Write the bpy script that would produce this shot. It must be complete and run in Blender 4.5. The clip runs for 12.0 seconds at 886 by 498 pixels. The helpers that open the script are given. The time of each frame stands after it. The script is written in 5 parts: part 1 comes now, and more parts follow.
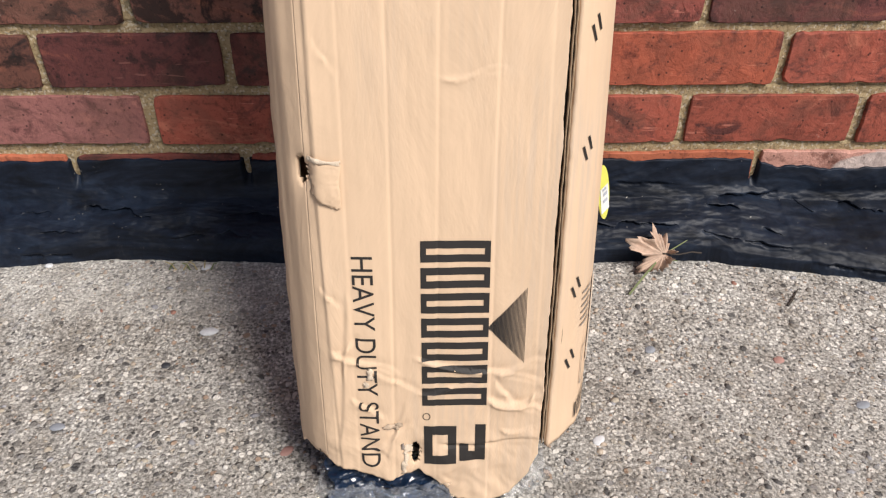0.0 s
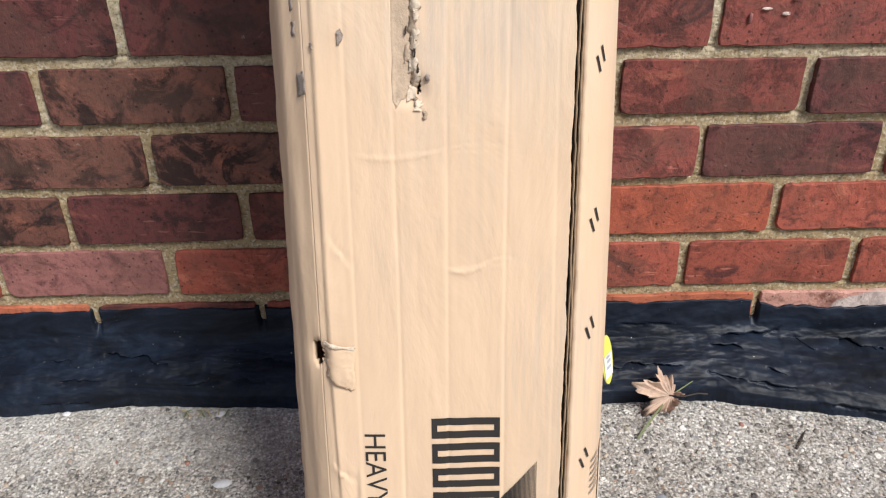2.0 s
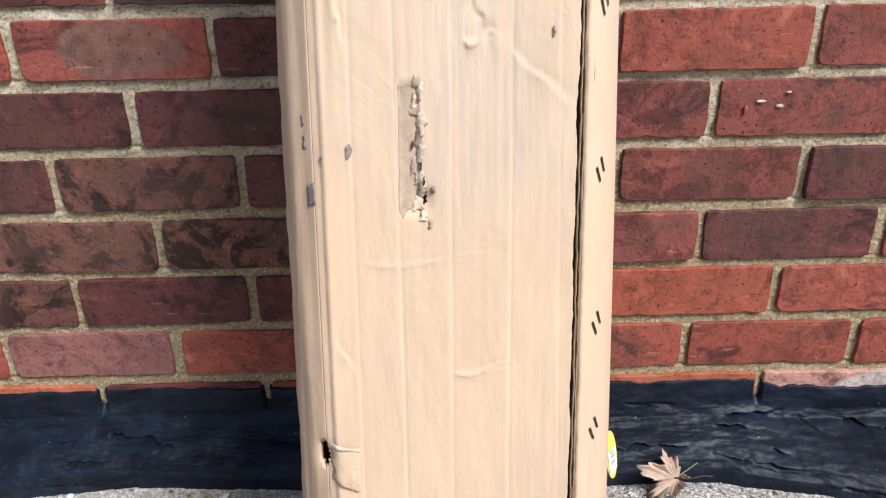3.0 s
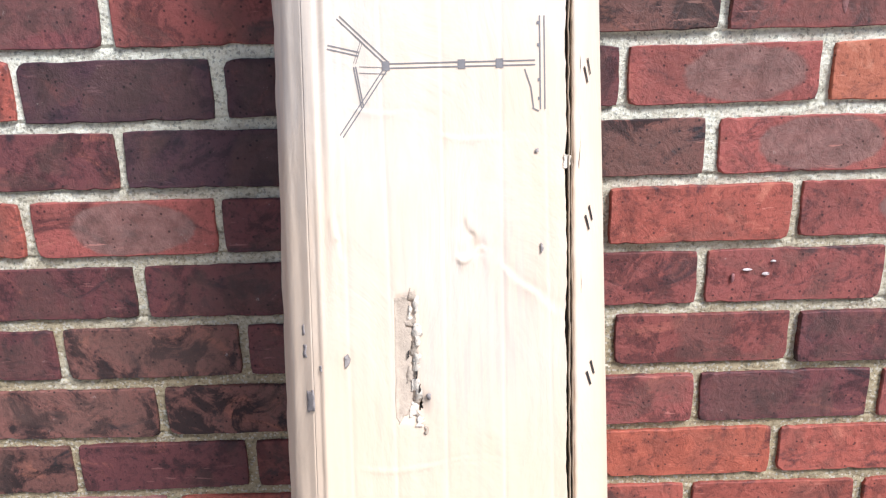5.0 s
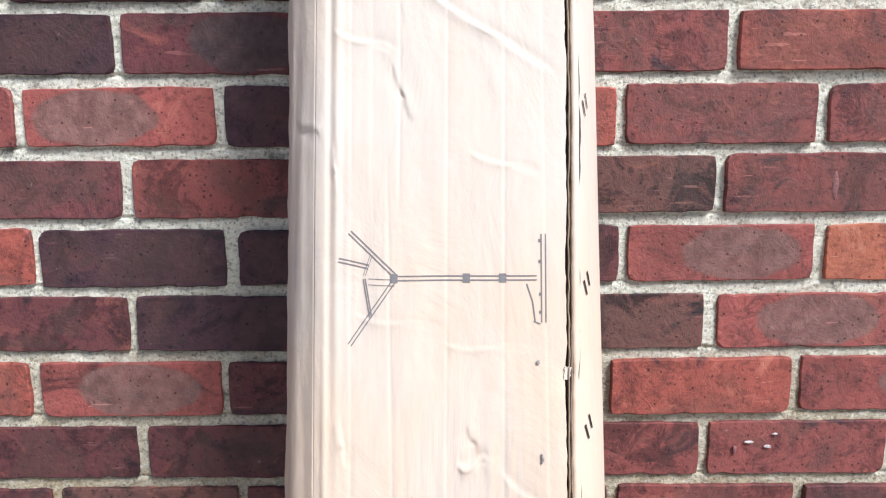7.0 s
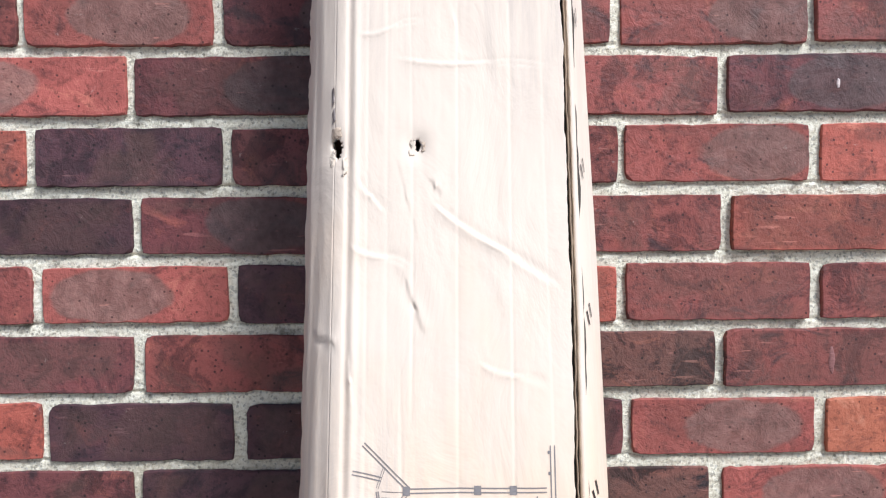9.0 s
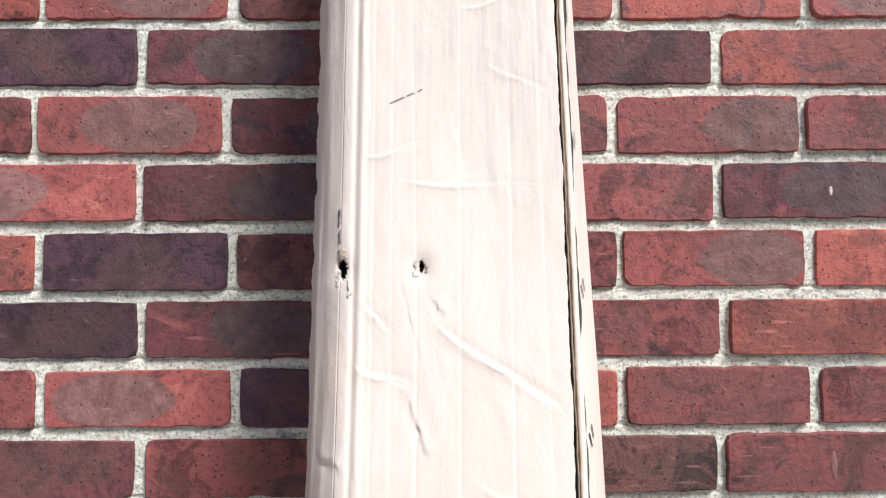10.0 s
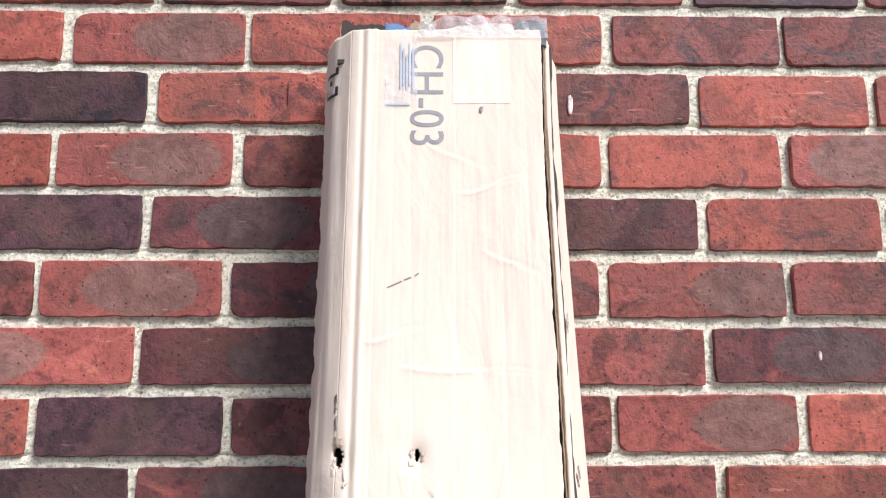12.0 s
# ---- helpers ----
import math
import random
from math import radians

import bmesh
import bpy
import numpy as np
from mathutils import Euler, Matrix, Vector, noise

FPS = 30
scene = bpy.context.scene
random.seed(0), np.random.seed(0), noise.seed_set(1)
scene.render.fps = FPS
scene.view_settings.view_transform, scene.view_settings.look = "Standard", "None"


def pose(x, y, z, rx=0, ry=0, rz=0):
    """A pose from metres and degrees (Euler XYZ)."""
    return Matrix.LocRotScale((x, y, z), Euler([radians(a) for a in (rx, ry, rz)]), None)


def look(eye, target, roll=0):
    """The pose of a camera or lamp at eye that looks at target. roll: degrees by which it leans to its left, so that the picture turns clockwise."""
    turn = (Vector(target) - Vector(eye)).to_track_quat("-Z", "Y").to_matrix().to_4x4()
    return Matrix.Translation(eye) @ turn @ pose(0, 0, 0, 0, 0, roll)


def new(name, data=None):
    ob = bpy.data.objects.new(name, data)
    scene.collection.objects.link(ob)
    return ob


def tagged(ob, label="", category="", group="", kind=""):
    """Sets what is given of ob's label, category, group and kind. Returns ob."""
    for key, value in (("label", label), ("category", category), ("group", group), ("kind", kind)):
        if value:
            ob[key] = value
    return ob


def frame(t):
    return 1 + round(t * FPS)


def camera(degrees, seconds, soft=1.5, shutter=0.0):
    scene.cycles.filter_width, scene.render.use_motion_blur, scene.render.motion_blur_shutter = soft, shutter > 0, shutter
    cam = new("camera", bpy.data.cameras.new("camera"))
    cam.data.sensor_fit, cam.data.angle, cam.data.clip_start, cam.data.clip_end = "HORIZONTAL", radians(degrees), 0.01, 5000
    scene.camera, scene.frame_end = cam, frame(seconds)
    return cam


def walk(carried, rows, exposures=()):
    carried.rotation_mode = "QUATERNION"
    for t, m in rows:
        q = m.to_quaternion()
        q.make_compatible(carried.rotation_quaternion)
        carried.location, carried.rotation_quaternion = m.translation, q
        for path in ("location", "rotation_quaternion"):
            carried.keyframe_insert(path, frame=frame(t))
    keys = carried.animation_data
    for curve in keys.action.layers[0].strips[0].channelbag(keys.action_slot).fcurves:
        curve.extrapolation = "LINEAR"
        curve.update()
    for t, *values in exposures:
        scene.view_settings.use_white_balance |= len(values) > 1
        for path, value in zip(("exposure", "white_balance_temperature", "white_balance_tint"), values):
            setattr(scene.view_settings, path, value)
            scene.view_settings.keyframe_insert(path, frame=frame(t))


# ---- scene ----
cam = camera(61.7, 12.0, 1.2)
PATH = [
    (0, (0.016, -0.768, 0.528), (0.044, 0.866, -0.625), 0.2),
    (0.5, (0.017, -0.772, 0.544), (0.05, 0.893, -0.564), 0.2),
    (1, (0.02, -0.768, 0.563), (0.049, 0.937, -0.481), -0.4),
    (1.5, (0.015, -0.763, 0.578), (0.02, 0.978, -0.405), -0.8),
    (2, (0.015, -0.759, 0.593), (0.026, 1.007, -0.345), -0.9),
    (2.5, (0.014, -0.757, 0.614), (0.045, 1.038, -0.269), -0.5),
    (3, (0.014, -0.754, 0.631), (0.02, 1.072, -0.185), -1.0),
    (5, (0.021, -0.749, 0.705), (0.025, 1.17, 0.142), -1.5),
    (5.5, (0.021, -0.745, 0.727), (0.031, 1.189, 0.219), -0.7),
    (6, (0.02, -0.747, 0.748), (0.029, 1.201, 0.293), -0.5),
    (6.5, (0.022, -0.75, 0.767), (0.033, 1.211, 0.376), -0.9),
    (7, (0.022, -0.747, 0.787), (0.02, 1.226, 0.462), -0.4),
    (9, (0.011, -0.758, 0.875), (0.024, 1.241, 0.792), -0.4),
    (9.5, (0.009, -0.761, 0.901), (0.02, 1.239, 0.888), -0.4),
    (10, (0.007, -0.767, 0.926), (0.027, 1.231, 0.99), -0.3),
    (10.5, (0.008, -0.774, 0.947), (0.035, 1.222, 1.07), -0.4),
    (11, (0.006, -0.77, 0.97), (0.027, 1.222, 1.147), -0.4),
    (11.5, (0.006, -0.772, 0.986), (0.032, 1.214, 1.224), -0.3),
    (12, (0.005, -0.785, 1.002), (0.043, 1.191, 1.307), -0.1),
]
EXPOSURES = [(0.0, 0.1, 6500, 11), (2.0, 0.18, 6250, 9), (3.0, 0.25, 6000, 9), (3.4, 0.27, 5900, 9), (4.7, 0.74, 5400, 9), (5.0, 0.72, 5350, 9), (5.2, 0.38, 5320, 9), (5.5, 0.28, 5320, 9), (6.0, 0.34, 5280, 9), (7.0, 0.50, 5360, 9), (9.0, 0.50, 5400, 9), (10.0, 0.50, 5430, 10), (10.5, 0.70, 5450, 11), (11.0, 0.48, 5560, 12), (12.0, 0.62, 5700, 12)]
walk(cam, [(t, look(eye, target, roll)) for t, eye, target, roll in PATH], EXPOSURES)

# ---------------------------------------------------------------- light
SUN = Vector((0.50, -0.56, 0.86)).normalized()
world = bpy.data.worlds.new("world")
scene.world = world
world.use_nodes = True
wn = world.node_tree.nodes
sky = wn.new("ShaderNodeTexSky")
sky.sky_type, sky.sun_disc = "NISHITA", False
sky.sun_elevation, sky.sun_rotation = math.asin(SUN.z), math.atan2(SUN.x, SUN.y)
sky.dust_density = 3.0
world.node_tree.links.new(sky.outputs[0], wn["Background"].inputs[0])
wn["Background"].inputs[1].default_value = 0.068
sun_data = bpy.data.lights.new("sun", "SUN")
sun_data.energy, sun_data.angle, sun_data.color = 4.1, radians(20), (1.0, 0.95, 0.88)
sun = new("sun", sun_data)
sun.matrix_world = look(SUN * 20, (0, 0, 0))


# ---------------------------------------------------------------- materials
class Mat:
    """A node material with short helpers."""

    def __init__(self, name, rough=0.8, metal=0.0, spec=0.5):
        self.m = bpy.data.materials.new(name)
        self.m.use_nodes = True
        self.n, self.l = self.m.node_tree.nodes, self.m.node_tree.links
        self.b = self.n["Principled BSDF"]
        self.b.inputs["Roughness"].default_value = rough
        self.b.inputs["Metallic"].default_value = metal
        self.b.inputs["Specular IOR Level"].default_value = spec
        self.tc = self.n.new("ShaderNodeTexCoord")
        self.oi = self.n.new("ShaderNodeObjectInfo")
        self.geo = self.n.new("ShaderNodeNewGeometry")

    def put(self, sock, v):
        if isinstance(v, bpy.types.NodeSocket):
            self.l.new(v, sock)
        else:
            sock.default_value = v

    def coords(self, scale=(1, 1, 1), shift=None, space="Object"):
        mp = self.n.new("ShaderNodeMapping")
        self.l.new(self.tc.outputs[space], mp.inputs[0])
        mp.inputs["Scale"].default_value = scale
        if shift is not None:
            self.l.new(shift, mp.inputs["Location"])
        return mp.outputs[0]

    def noise(self, scale, detail=4, rough=0.6, vec=None, distort=0.0):
        t = self.n.new("ShaderNodeTexNoise")
        t.inputs["Scale"].default_value, t.inputs["Detail"].default_value = scale, detail
        t.inputs["Roughness"].default_value, t.inputs["Distortion"].default_value = rough, distort
        self.l.new(vec or self.tc.outputs["Object"], t.inputs["Vector"])
        return t.outputs["Fac"]

    def voronoi(self, scale, vec=None, feature="F1"):
        t = self.n.new("ShaderNodeTexVoronoi")
        t.feature = feature
        t.inputs["Scale"].default_value = scale
        self.l.new(vec or self.tc.outputs["Object"], t.inputs["Vector"])
        return t

    def math(self, op, a, b=0.0, c=0.0, clamp=False):
        t = self.n.new("ShaderNodeMath")
        t.operation, t.use_clamp = op, clamp
        for sock, v in zip(t.inputs, (a, b, c)):
            self.put(sock, v)
        return t.outputs[0]

    def ramp(self, fac, stops, mode="LINEAR"):
        t = self.n.new("ShaderNodeValToRGB")
        t.color_ramp.interpolation = mode
        els = t.color_ramp.elements
        while len(els) < len(stops):
            els.new(0.5)
        for e, (p, c) in zip(els, stops):
            e.position = p
            e.color = (*c, 1) if isinstance(c, tuple) else (c, c, c, 1)
        self.l.new(fac, t.inputs[0])
        return t.outputs[0]

    def mix(self, fac, a, b, mode="MIX"):
        t = self.n.new("ShaderNodeMix")
        t.data_type, t.blend_type = "RGBA", mode
        self.put(t.inputs[0], fac)
        for sock, v in ((t.inputs[6], a), (t.inputs[7], b)):
            self.put(sock, (*v, 1) if isinstance(v, tuple) else v)
        return t.outputs[2]

    def bump(self, height, strength=0.5, dist=0.002, prev=None):
        t = self.n.new("ShaderNodeBump")
        t.inputs["Strength"].default_value, t.inputs["Distance"].default_value = strength, dist
        self.l.new(height, t.inputs["Height"])
        if prev is not None:
            self.l.new(prev, t.inputs["Normal"])
        self.l.new(t.outputs[0], self.b.inputs["Normal"])
        return t.outputs[0]

    def color(self, v):
        self.put(self.b.inputs["Base Color"], (*v, 1) if isinstance(v, tuple) else v)

    def rough(self, v):
        self.put(self.b.inputs["Roughness"], v)


def brick_material(name, base, dark, light, patch=0.0, patch_col=(0.15, 0.10, 0.085), smudge=0.4, cloud=0.45):
    """Fired clay: mottled red, sooty smudges, an optional grey oval kiln mark, pitted skin."""
    m = Mat(name, rough=0.75, spec=0.35)
    off = m.n.new("ShaderNodeCombineXYZ")
    for i, k in enumerate((37.0, 91.0, 53.0)):
        m.l.new(m.math("MULTIPLY", m.oi.outputs["Random"], k), off.inputs[i])
    v = m.coords((1, 1, 1), off.outputs[0])
    base, dark, light = (tuple(c * k for c in q) for q, k in ((base, 1.16), (dark, 0.74), (light, 1.18)))
    big = m.noise(13, 6, 0.66, m.coords((1, 1, 1.5), off.outputs[0]), 1.4)
    fine = m.noise(150, 5, 0.72, v)
    streak = m.noise(22, 9, 0.72, v, 0.6)
    col = m.ramp(big, [(0.34, dark), (0.45, base), (0.58, base), (0.70, light)])
    col = m.mix(m.ramp(streak, [(0.49, 0.0), (0.57, smudge)]), col, tuple(c * 0.35 for c in dark))
    col = m.mix(m.ramp(fine, [(0.35, 0.55), (0.48, 0.0)]), col, tuple(c * 0.45 for c in dark))
    col = m.mix(m.ramp(fine, [(0.60, 0.0), (0.74, 0.45)]), col, light)
    sep = m.n.new("ShaderNodeSeparateXYZ")
    m.l.new(m.tc.outputs["Object"], sep.inputs[0])
    # broad kiln clouds that leave a redder rim along the arrises
    ax, az = m.math("DIVIDE", m.math("ABSOLUTE", sep.outputs[0]), 0.095), m.math("DIVIDE", m.math("ABSOLUTE", sep.outputs[2]), 0.029)
    rim = m.ramp(m.math("ADD", m.math("MAXIMUM", ax, az), m.math("MULTIPLY_ADD", streak, 0.5, -0.25)), [(0.78, 1.0), (0.96, 0.15)])
    broad = m.ramp(m.noise(8, 4, 0.55, v, 0.8), [(0.46, 0.0), (0.53, cloud)])
    brown = m.mix(m.noise(40, 6, 0.75, v), (0.034, 0.020, 0.018), (0.155, 0.082, 0.058))
    col = m.mix(m.math("MULTIPLY", broad, rim), col, brown)
    if patch:
        # the mark of the brick that lay across it in the kiln: a rounded field with a clear edge
        sx = m.math("ADD", sep.outputs[0], m.math("MULTIPLY_ADD", m.oi.outputs["Random"], 0.12, -0.06))
        r = m.math("ADD", m.math("POWER", m.math("DIVIDE", sx, 0.066), 2.0), m.math("POWER", m.math("DIVIDE", sep.outputs[2], 0.030), 2.0))
        r = m.math("ADD", r, m.math("MULTIPLY_ADD", m.noise(20, 5, 0.6, v), 1.0, -0.5))
        mask = m.ramp(m.math("MULTIPLY", r, 0.5), [(0.40, patch), (0.48, 0.0)])
        mottled = m.mix(m.ramp(m.noise(60, 5, 0.7, v), [(0.38, 0.0), (0.62, 0.8)]), tuple(c * 0.7 for c in patch_col), tuple(c * 1.5 for c in patch_col))
        col = m.mix(mask, col, mottled)
    # lime bloom, mortar smears and pale scrapes
    speck = m.ramp(m.noise(75, 6, 0.75, v, 0.4), [(0.66, 0.0), (0.74, 0.5)])
    col = m.mix(speck, col, (0.44, 0.36, 0.31))
    turned = m.coords((26, 26, 190), off.outputs[0])
    turned.node.inputs["Rotation"].default_value = (0.0, 0.5, 0.0)
    scrape = m.math("MULTIPLY", m.ramp(m.noise(1.0, 3, 0.5, turned), [(0.66, 0.0), (0.70, 0.4)]), m.ramp(m.noise(12, 2, 0.5, v), [(0.5, 0.0), (0.6, 1.0)]))
    col = m.mix(scrape, col, tuple(c * 1.3 + 0.06 for c in light))
    pit = m.voronoi(150, v)
    psep = m.n.new("ShaderNodeSeparateColor")
    m.l.new(pit.outputs["Color"], psep.inputs[0])
    pits = m.math("MULTIPLY", m.ramp(pit.outputs["Distance"], [(0.14, 0.8), (0.24, 0.0)]), m.math("GREATER_THAN", psep.outputs[0], 0.72))
    col = m.mix(pits, col, tuple(c * 0.3 for c in dark))
    bright = m.n.new("ShaderNodeHueSaturation")
    m.l.new(col, bright.inputs["Color"])
    m.l.new(m.math("MULTIPLY_ADD", m.oi.outputs["Random"], 0.44, 0.80), bright.inputs["Value"])
    bright.inputs["Hue"].default_value = 0.497
    m.color(bright.outputs[0])
    m.rough(m.ramp(big, [(0.3, 0.55), (0.7, 0.85)]))
    p = m.bump(m.noise(38, 6, 0.72, v, 0.6), 0.55, 0.005)
    m.bump(m.noise(300, 4, 0.65, v), 0.5, 0.0012, p)
    return m.m


BRICK = {
    "r": brick_material("brick_red", (0.27, 0.072, 0.045), (0.14, 0.045, 0.038), (0.38, 0.13, 0.08), smudge=0.35, cloud=0.4),
    "R": brick_material("brick_bright_red", (0.32, 0.085, 0.045), (0.18, 0.05, 0.035), (0.42, 0.15, 0.08), smudge=0.25, cloud=0.25),
    "m": brick_material("brick_middle_red", (0.19, 0.055, 0.042), (0.09, 0.035, 0.033), (0.30, 0.10, 0.065), smudge=0.55),
    "d": brick_material("brick_dark_red", (0.115, 0.037, 0.034), (0.055, 0.026, 0.028), (0.21, 0.07, 0.05), smudge=0.6),
    "D": brick_material("brick_purple_black", (0.066, 0.028, 0.032), (0.035, 0.020, 0.025), (0.14, 0.05, 0.045), smudge=0.5),
    "p": brick_material("brick_mauve", (0.22, 0.095, 0.085), (0.13, 0.05, 0.05), (0.33, 0.14, 0.115), smudge=0.3, cloud=0.3),
    "k": brick_material("brick_smoky_brown", (0.13, 0.055, 0.040), (0.035, 0.024, 0.024), (0.23, 0.09, 0.055), smudge=0.85),
    "w": brick_material("brick_bleached", (0.55, 0.30, 0.24), (0.36, 0.16, 0.12), (0.75, 0.60, 0.54), 0.9, (0.55, 0.47, 0.44), smudge=0.2, cloud=0.1),
    "o": brick_material("brick_orange", (0.36, 0.115, 0.058), (0.24, 0.065, 0.04), (0.46, 0.19, 0.11), smudge=0.2, cloud=0.1),
    "g": brick_material("brick_red_grey_mark", (0.27, 0.075, 0.055), (0.16, 0.048, 0.04), (0.37, 0.13, 0.085), 0.75, (0.165, 0.095, 0.075), 0.25, 0.25),
    "G": brick_material("brick_dark_grey_mark", (0.13, 0.040, 0.038), (0.075, 0.03, 0.032), (0.24, 0.075, 0.055), 0.75, (0.085, 0.055, 0.050), 0.4),
}


def mortar_material():
    m = Mat("mortar", rough=0.95, spec=0.2)
    a, b = m.noise(9, 4, 0.6), m.noise(220, 5, 0.75)
    col = m.ramp(b, [(0.25, (0.14, 0.115, 0.07)), (0.36, (0.52, 0.455, 0.33)), (0.50, (0.76, 0.70, 0.545)), (0.72, (0.88, 0.83, 0.69))])
    sep = m.n.new("ShaderNodeSeparateXYZ")
    m.l.new(m.tc.outputs["Object"], sep.inputs[0])
    old = m.math("ADD", sep.outputs[2], m.math("MULTIPLY_ADD", a, 0.5, -0.25))
    # browner, dirty mortar in the lowest courses, darker towards the ground
    col = m.mix(m.ramp(old, [(0.34, 0.85), (0.66, 0.0)]), col, (0.46, 0.36, 0.23), "MULTIPLY")
    col = m.mix(m.ramp(m.noise(35, 5, 0.7), [(0.58, 0.0), (0.70, 0.7)]), col, (0.13, 0.115, 0.08))
    grain = m.voronoi(420)
    gsep = m.n.new("ShaderNodeSeparateColor")
    m.l.new(grain.outputs["Color"], gsep.inputs[0])
    col = m.mix(m.math("MULTIPLY", m.math("GREATER_THAN", gsep.outputs[0], 0.88), 0.45), col, (0.10, 0.09, 0.07))
    col = m.mix(m.math("MULTIPLY", m.math("GREATER_THAN", gsep.outputs[1], 0.84), 0.3), col, (0.82, 0.78, 0.68))
    m.color(col)
    m.bump(b, 1.0, 0.003)
    return m.m


MORTAR = mortar_material()


def concrete_material():
    m = Mat("worn_concrete", rough=0.92, spec=0.25)
    v = m.coords()
    warp = m.n.new("ShaderNodeTexNoise")
    warp.inputs["Scale"].default_value = 60
    m.l.new(v, warp.inputs["Vector"])
    wv = m.n.new("ShaderNodeVectorMath")
    wv.operation = "MULTIPLY_ADD"
    m.l.new(warp.outputs["Color"], wv.inputs[0])
    wv.inputs[1].default_value = (0.006, 0.006, 0.0)
    m.l.new(v, wv.inputs[2])
    w = wv.outputs[0]
    sand = m.noise(300, 5, 0.72, v)
    cement = m.ramp(sand, [(0.33, (0.030, 0.030, 0.030)), (0.44, (0.24, 0.235, 0.225)), (0.56, (0.46, 0.45, 0.435)), (0.68, (0.88, 0.875, 0.86))])
    col, heights = cement, [sand]
    stones = [(0.0, (0.06, 0.06, 0.065)), (0.14, (0.19, 0.185, 0.18)), (0.34, (0.40, 0.375, 0.335)), (0.50, (0.60, 0.585, 0.56)),
              (0.66, (0.30, 0.30, 0.31)), (0.76, (0.82, 0.80, 0.77)), (0.93, (0.38, 0.27, 0.20))]
    for scale, edge, share in ((260, 0.36, 0.40), (140, 0.33, 0.58), (85, 0.26, 0.84)):
        t = m.voronoi(scale, w)
        sep = m.n.new("ShaderNodeSeparateColor")
        m.l.new(t.outputs["Color"], sep.inputs[0])
        inside = m.ramp(t.outputs["Distance"], [(edge, 1.0), (edge + 0.10, 0.0)])
        shown = m.math("MULTIPLY", inside, m.math("GREATER_THAN", sep.outputs[1], share))
        col = m.mix(m.math("MULTIPLY", shown, 0.82), col, m.ramp(sep.outputs[0], stones, "CONSTANT"))
        heights.append(shown)
    stain = m.noise(5, 5, 0.6, v, 0.5)
    col = m.mix(m.ramp(m.noise(26, 5, 0.65, v), [(0.36, 0.6), (0.58, 0.0)]), col, (0.50, 0.47, 0.44), "MULTIPLY")
    col = m.mix(m.ramp(stain, [(0.35, 0.35), (0.6, 0.0)]), col, (0.62, 0.56, 0.50), "MULTIPLY")
    col = m.mix(1.0, col, (1.12, 1.11, 1.09), "MULTIPLY")
    # paler strip along the wall, fading out to the right, up to a wandering edge
    sep = m.n.new("ShaderNodeSeparateXYZ")
    m.l.new(v, sep.inputs[0])
    edge = m.math("ADD", sep.outputs[1], m.math("MULTIPLY_ADD", m.noise(14, 4, 0.6, v), 0.03, -0.015))
    strip = m.math("MULTIPLY", m.ramp(m.math("ADD", edge, 1.0), [(0.836, 0.0), (0.850, 0.22)]), m.ramp(m.math("ADD", sep.outputs[0], 0.5), [(0.40, 1.0), (0.60, 0.0)]))
    col = m.mix(strip, col, m.mix(sand, (0.50, 0.485, 0.45), (0.78, 0.765, 0.73)))
    m.color(col)
    h = heights[0]
    for x, k in zip(heights[1:], (0.5, 0.8, 1.2)):
        h = m.math("ADD", h, m.math("MULTIPLY", x, k))
    m.bump(h, 0.9, 0.0016)
    return m.m


CONCRETE = concrete_material()


def stone_material():
    m = Mat("loose_stone", rough=0.8)
    col = m.ramp(m.geo.outputs["Random Per Island"], [(0.0, (0.10, 0.095, 0.095)), (0.08, (0.22, 0.20, 0.18)), (0.34, (0.42, 0.37, 0.30)),
                 (0.55, (0.62, 0.60, 0.57)), (0.72, (0.33, 0.33, 0.35)), (0.86, (0.50, 0.42, 0.34)), (0.99, (0.35, 0.18, 0.14))], "CONSTANT")
    m.color(m.mix(m.ramp(m.noise(300, 4), [(0.35, 0.5), (0.6, 0.0)]), col, (0.3, 0.28, 0.26), "MULTIPLY"))
    m.bump(m.noise(500, 3), 0.4, 0.0006)
    return m.m


def plain(name, col, rough=0.7, metal=0.0, vary=0.25, scale=60, bump=0.3, spec=0.5):
    m = Mat(name, rough, metal, spec)
    m.color(m.mix(m.ramp(m.noise(scale, 5), [(0.3, vary), (0.65, 0.0)]), col, tuple(c * 0.35 for c in col)))
    if bump:
        m.bump(m.noise(scale * 4, 4), bump, 0.001)
    return m.m


def tar_material():
    m = Mat("bitumen_coating", rough=0.5, spec=0.20)
    a, b = m.noise(14, 5, 0.65), m.noise(120, 5, 0.7)
    brushed = m.noise(26, 7, 0.7, m.coords((0.4, 1, 1.3)), 0.9)
    col = m.ramp(brushed, [(0.32, (0.0025, 0.0035, 0.006)), (0.5, (0.007, 0.011, 0.021)), (0.72, (0.020, 0.030, 0.052))])
    dust = m.math("MULTIPLY", m.ramp(a, [(0.56, 0.0), (0.70, 0.16)]), m.ramp(b, [(0.54, 0.0), (0.68, 1.0)]))
    col = m.mix(dust, col, (0.14, 0.13, 0.12))
    col = m.mix(m.ramp(m.noise(240, 2, 0.5), [(0.75, 0.0), (0.78, 0.7)]), col, (0.50, 0.48, 0.44))
    m.color(col)
    m.rough(m.ramp(brushed, [(0.3, 0.62), (0.7, 0.36)]))
    p = m.bump(brushed, 0.22, 0.003)
    m.bump(b, 0.25, 0.0008, p)
    return m.m


TAR = tar_material()


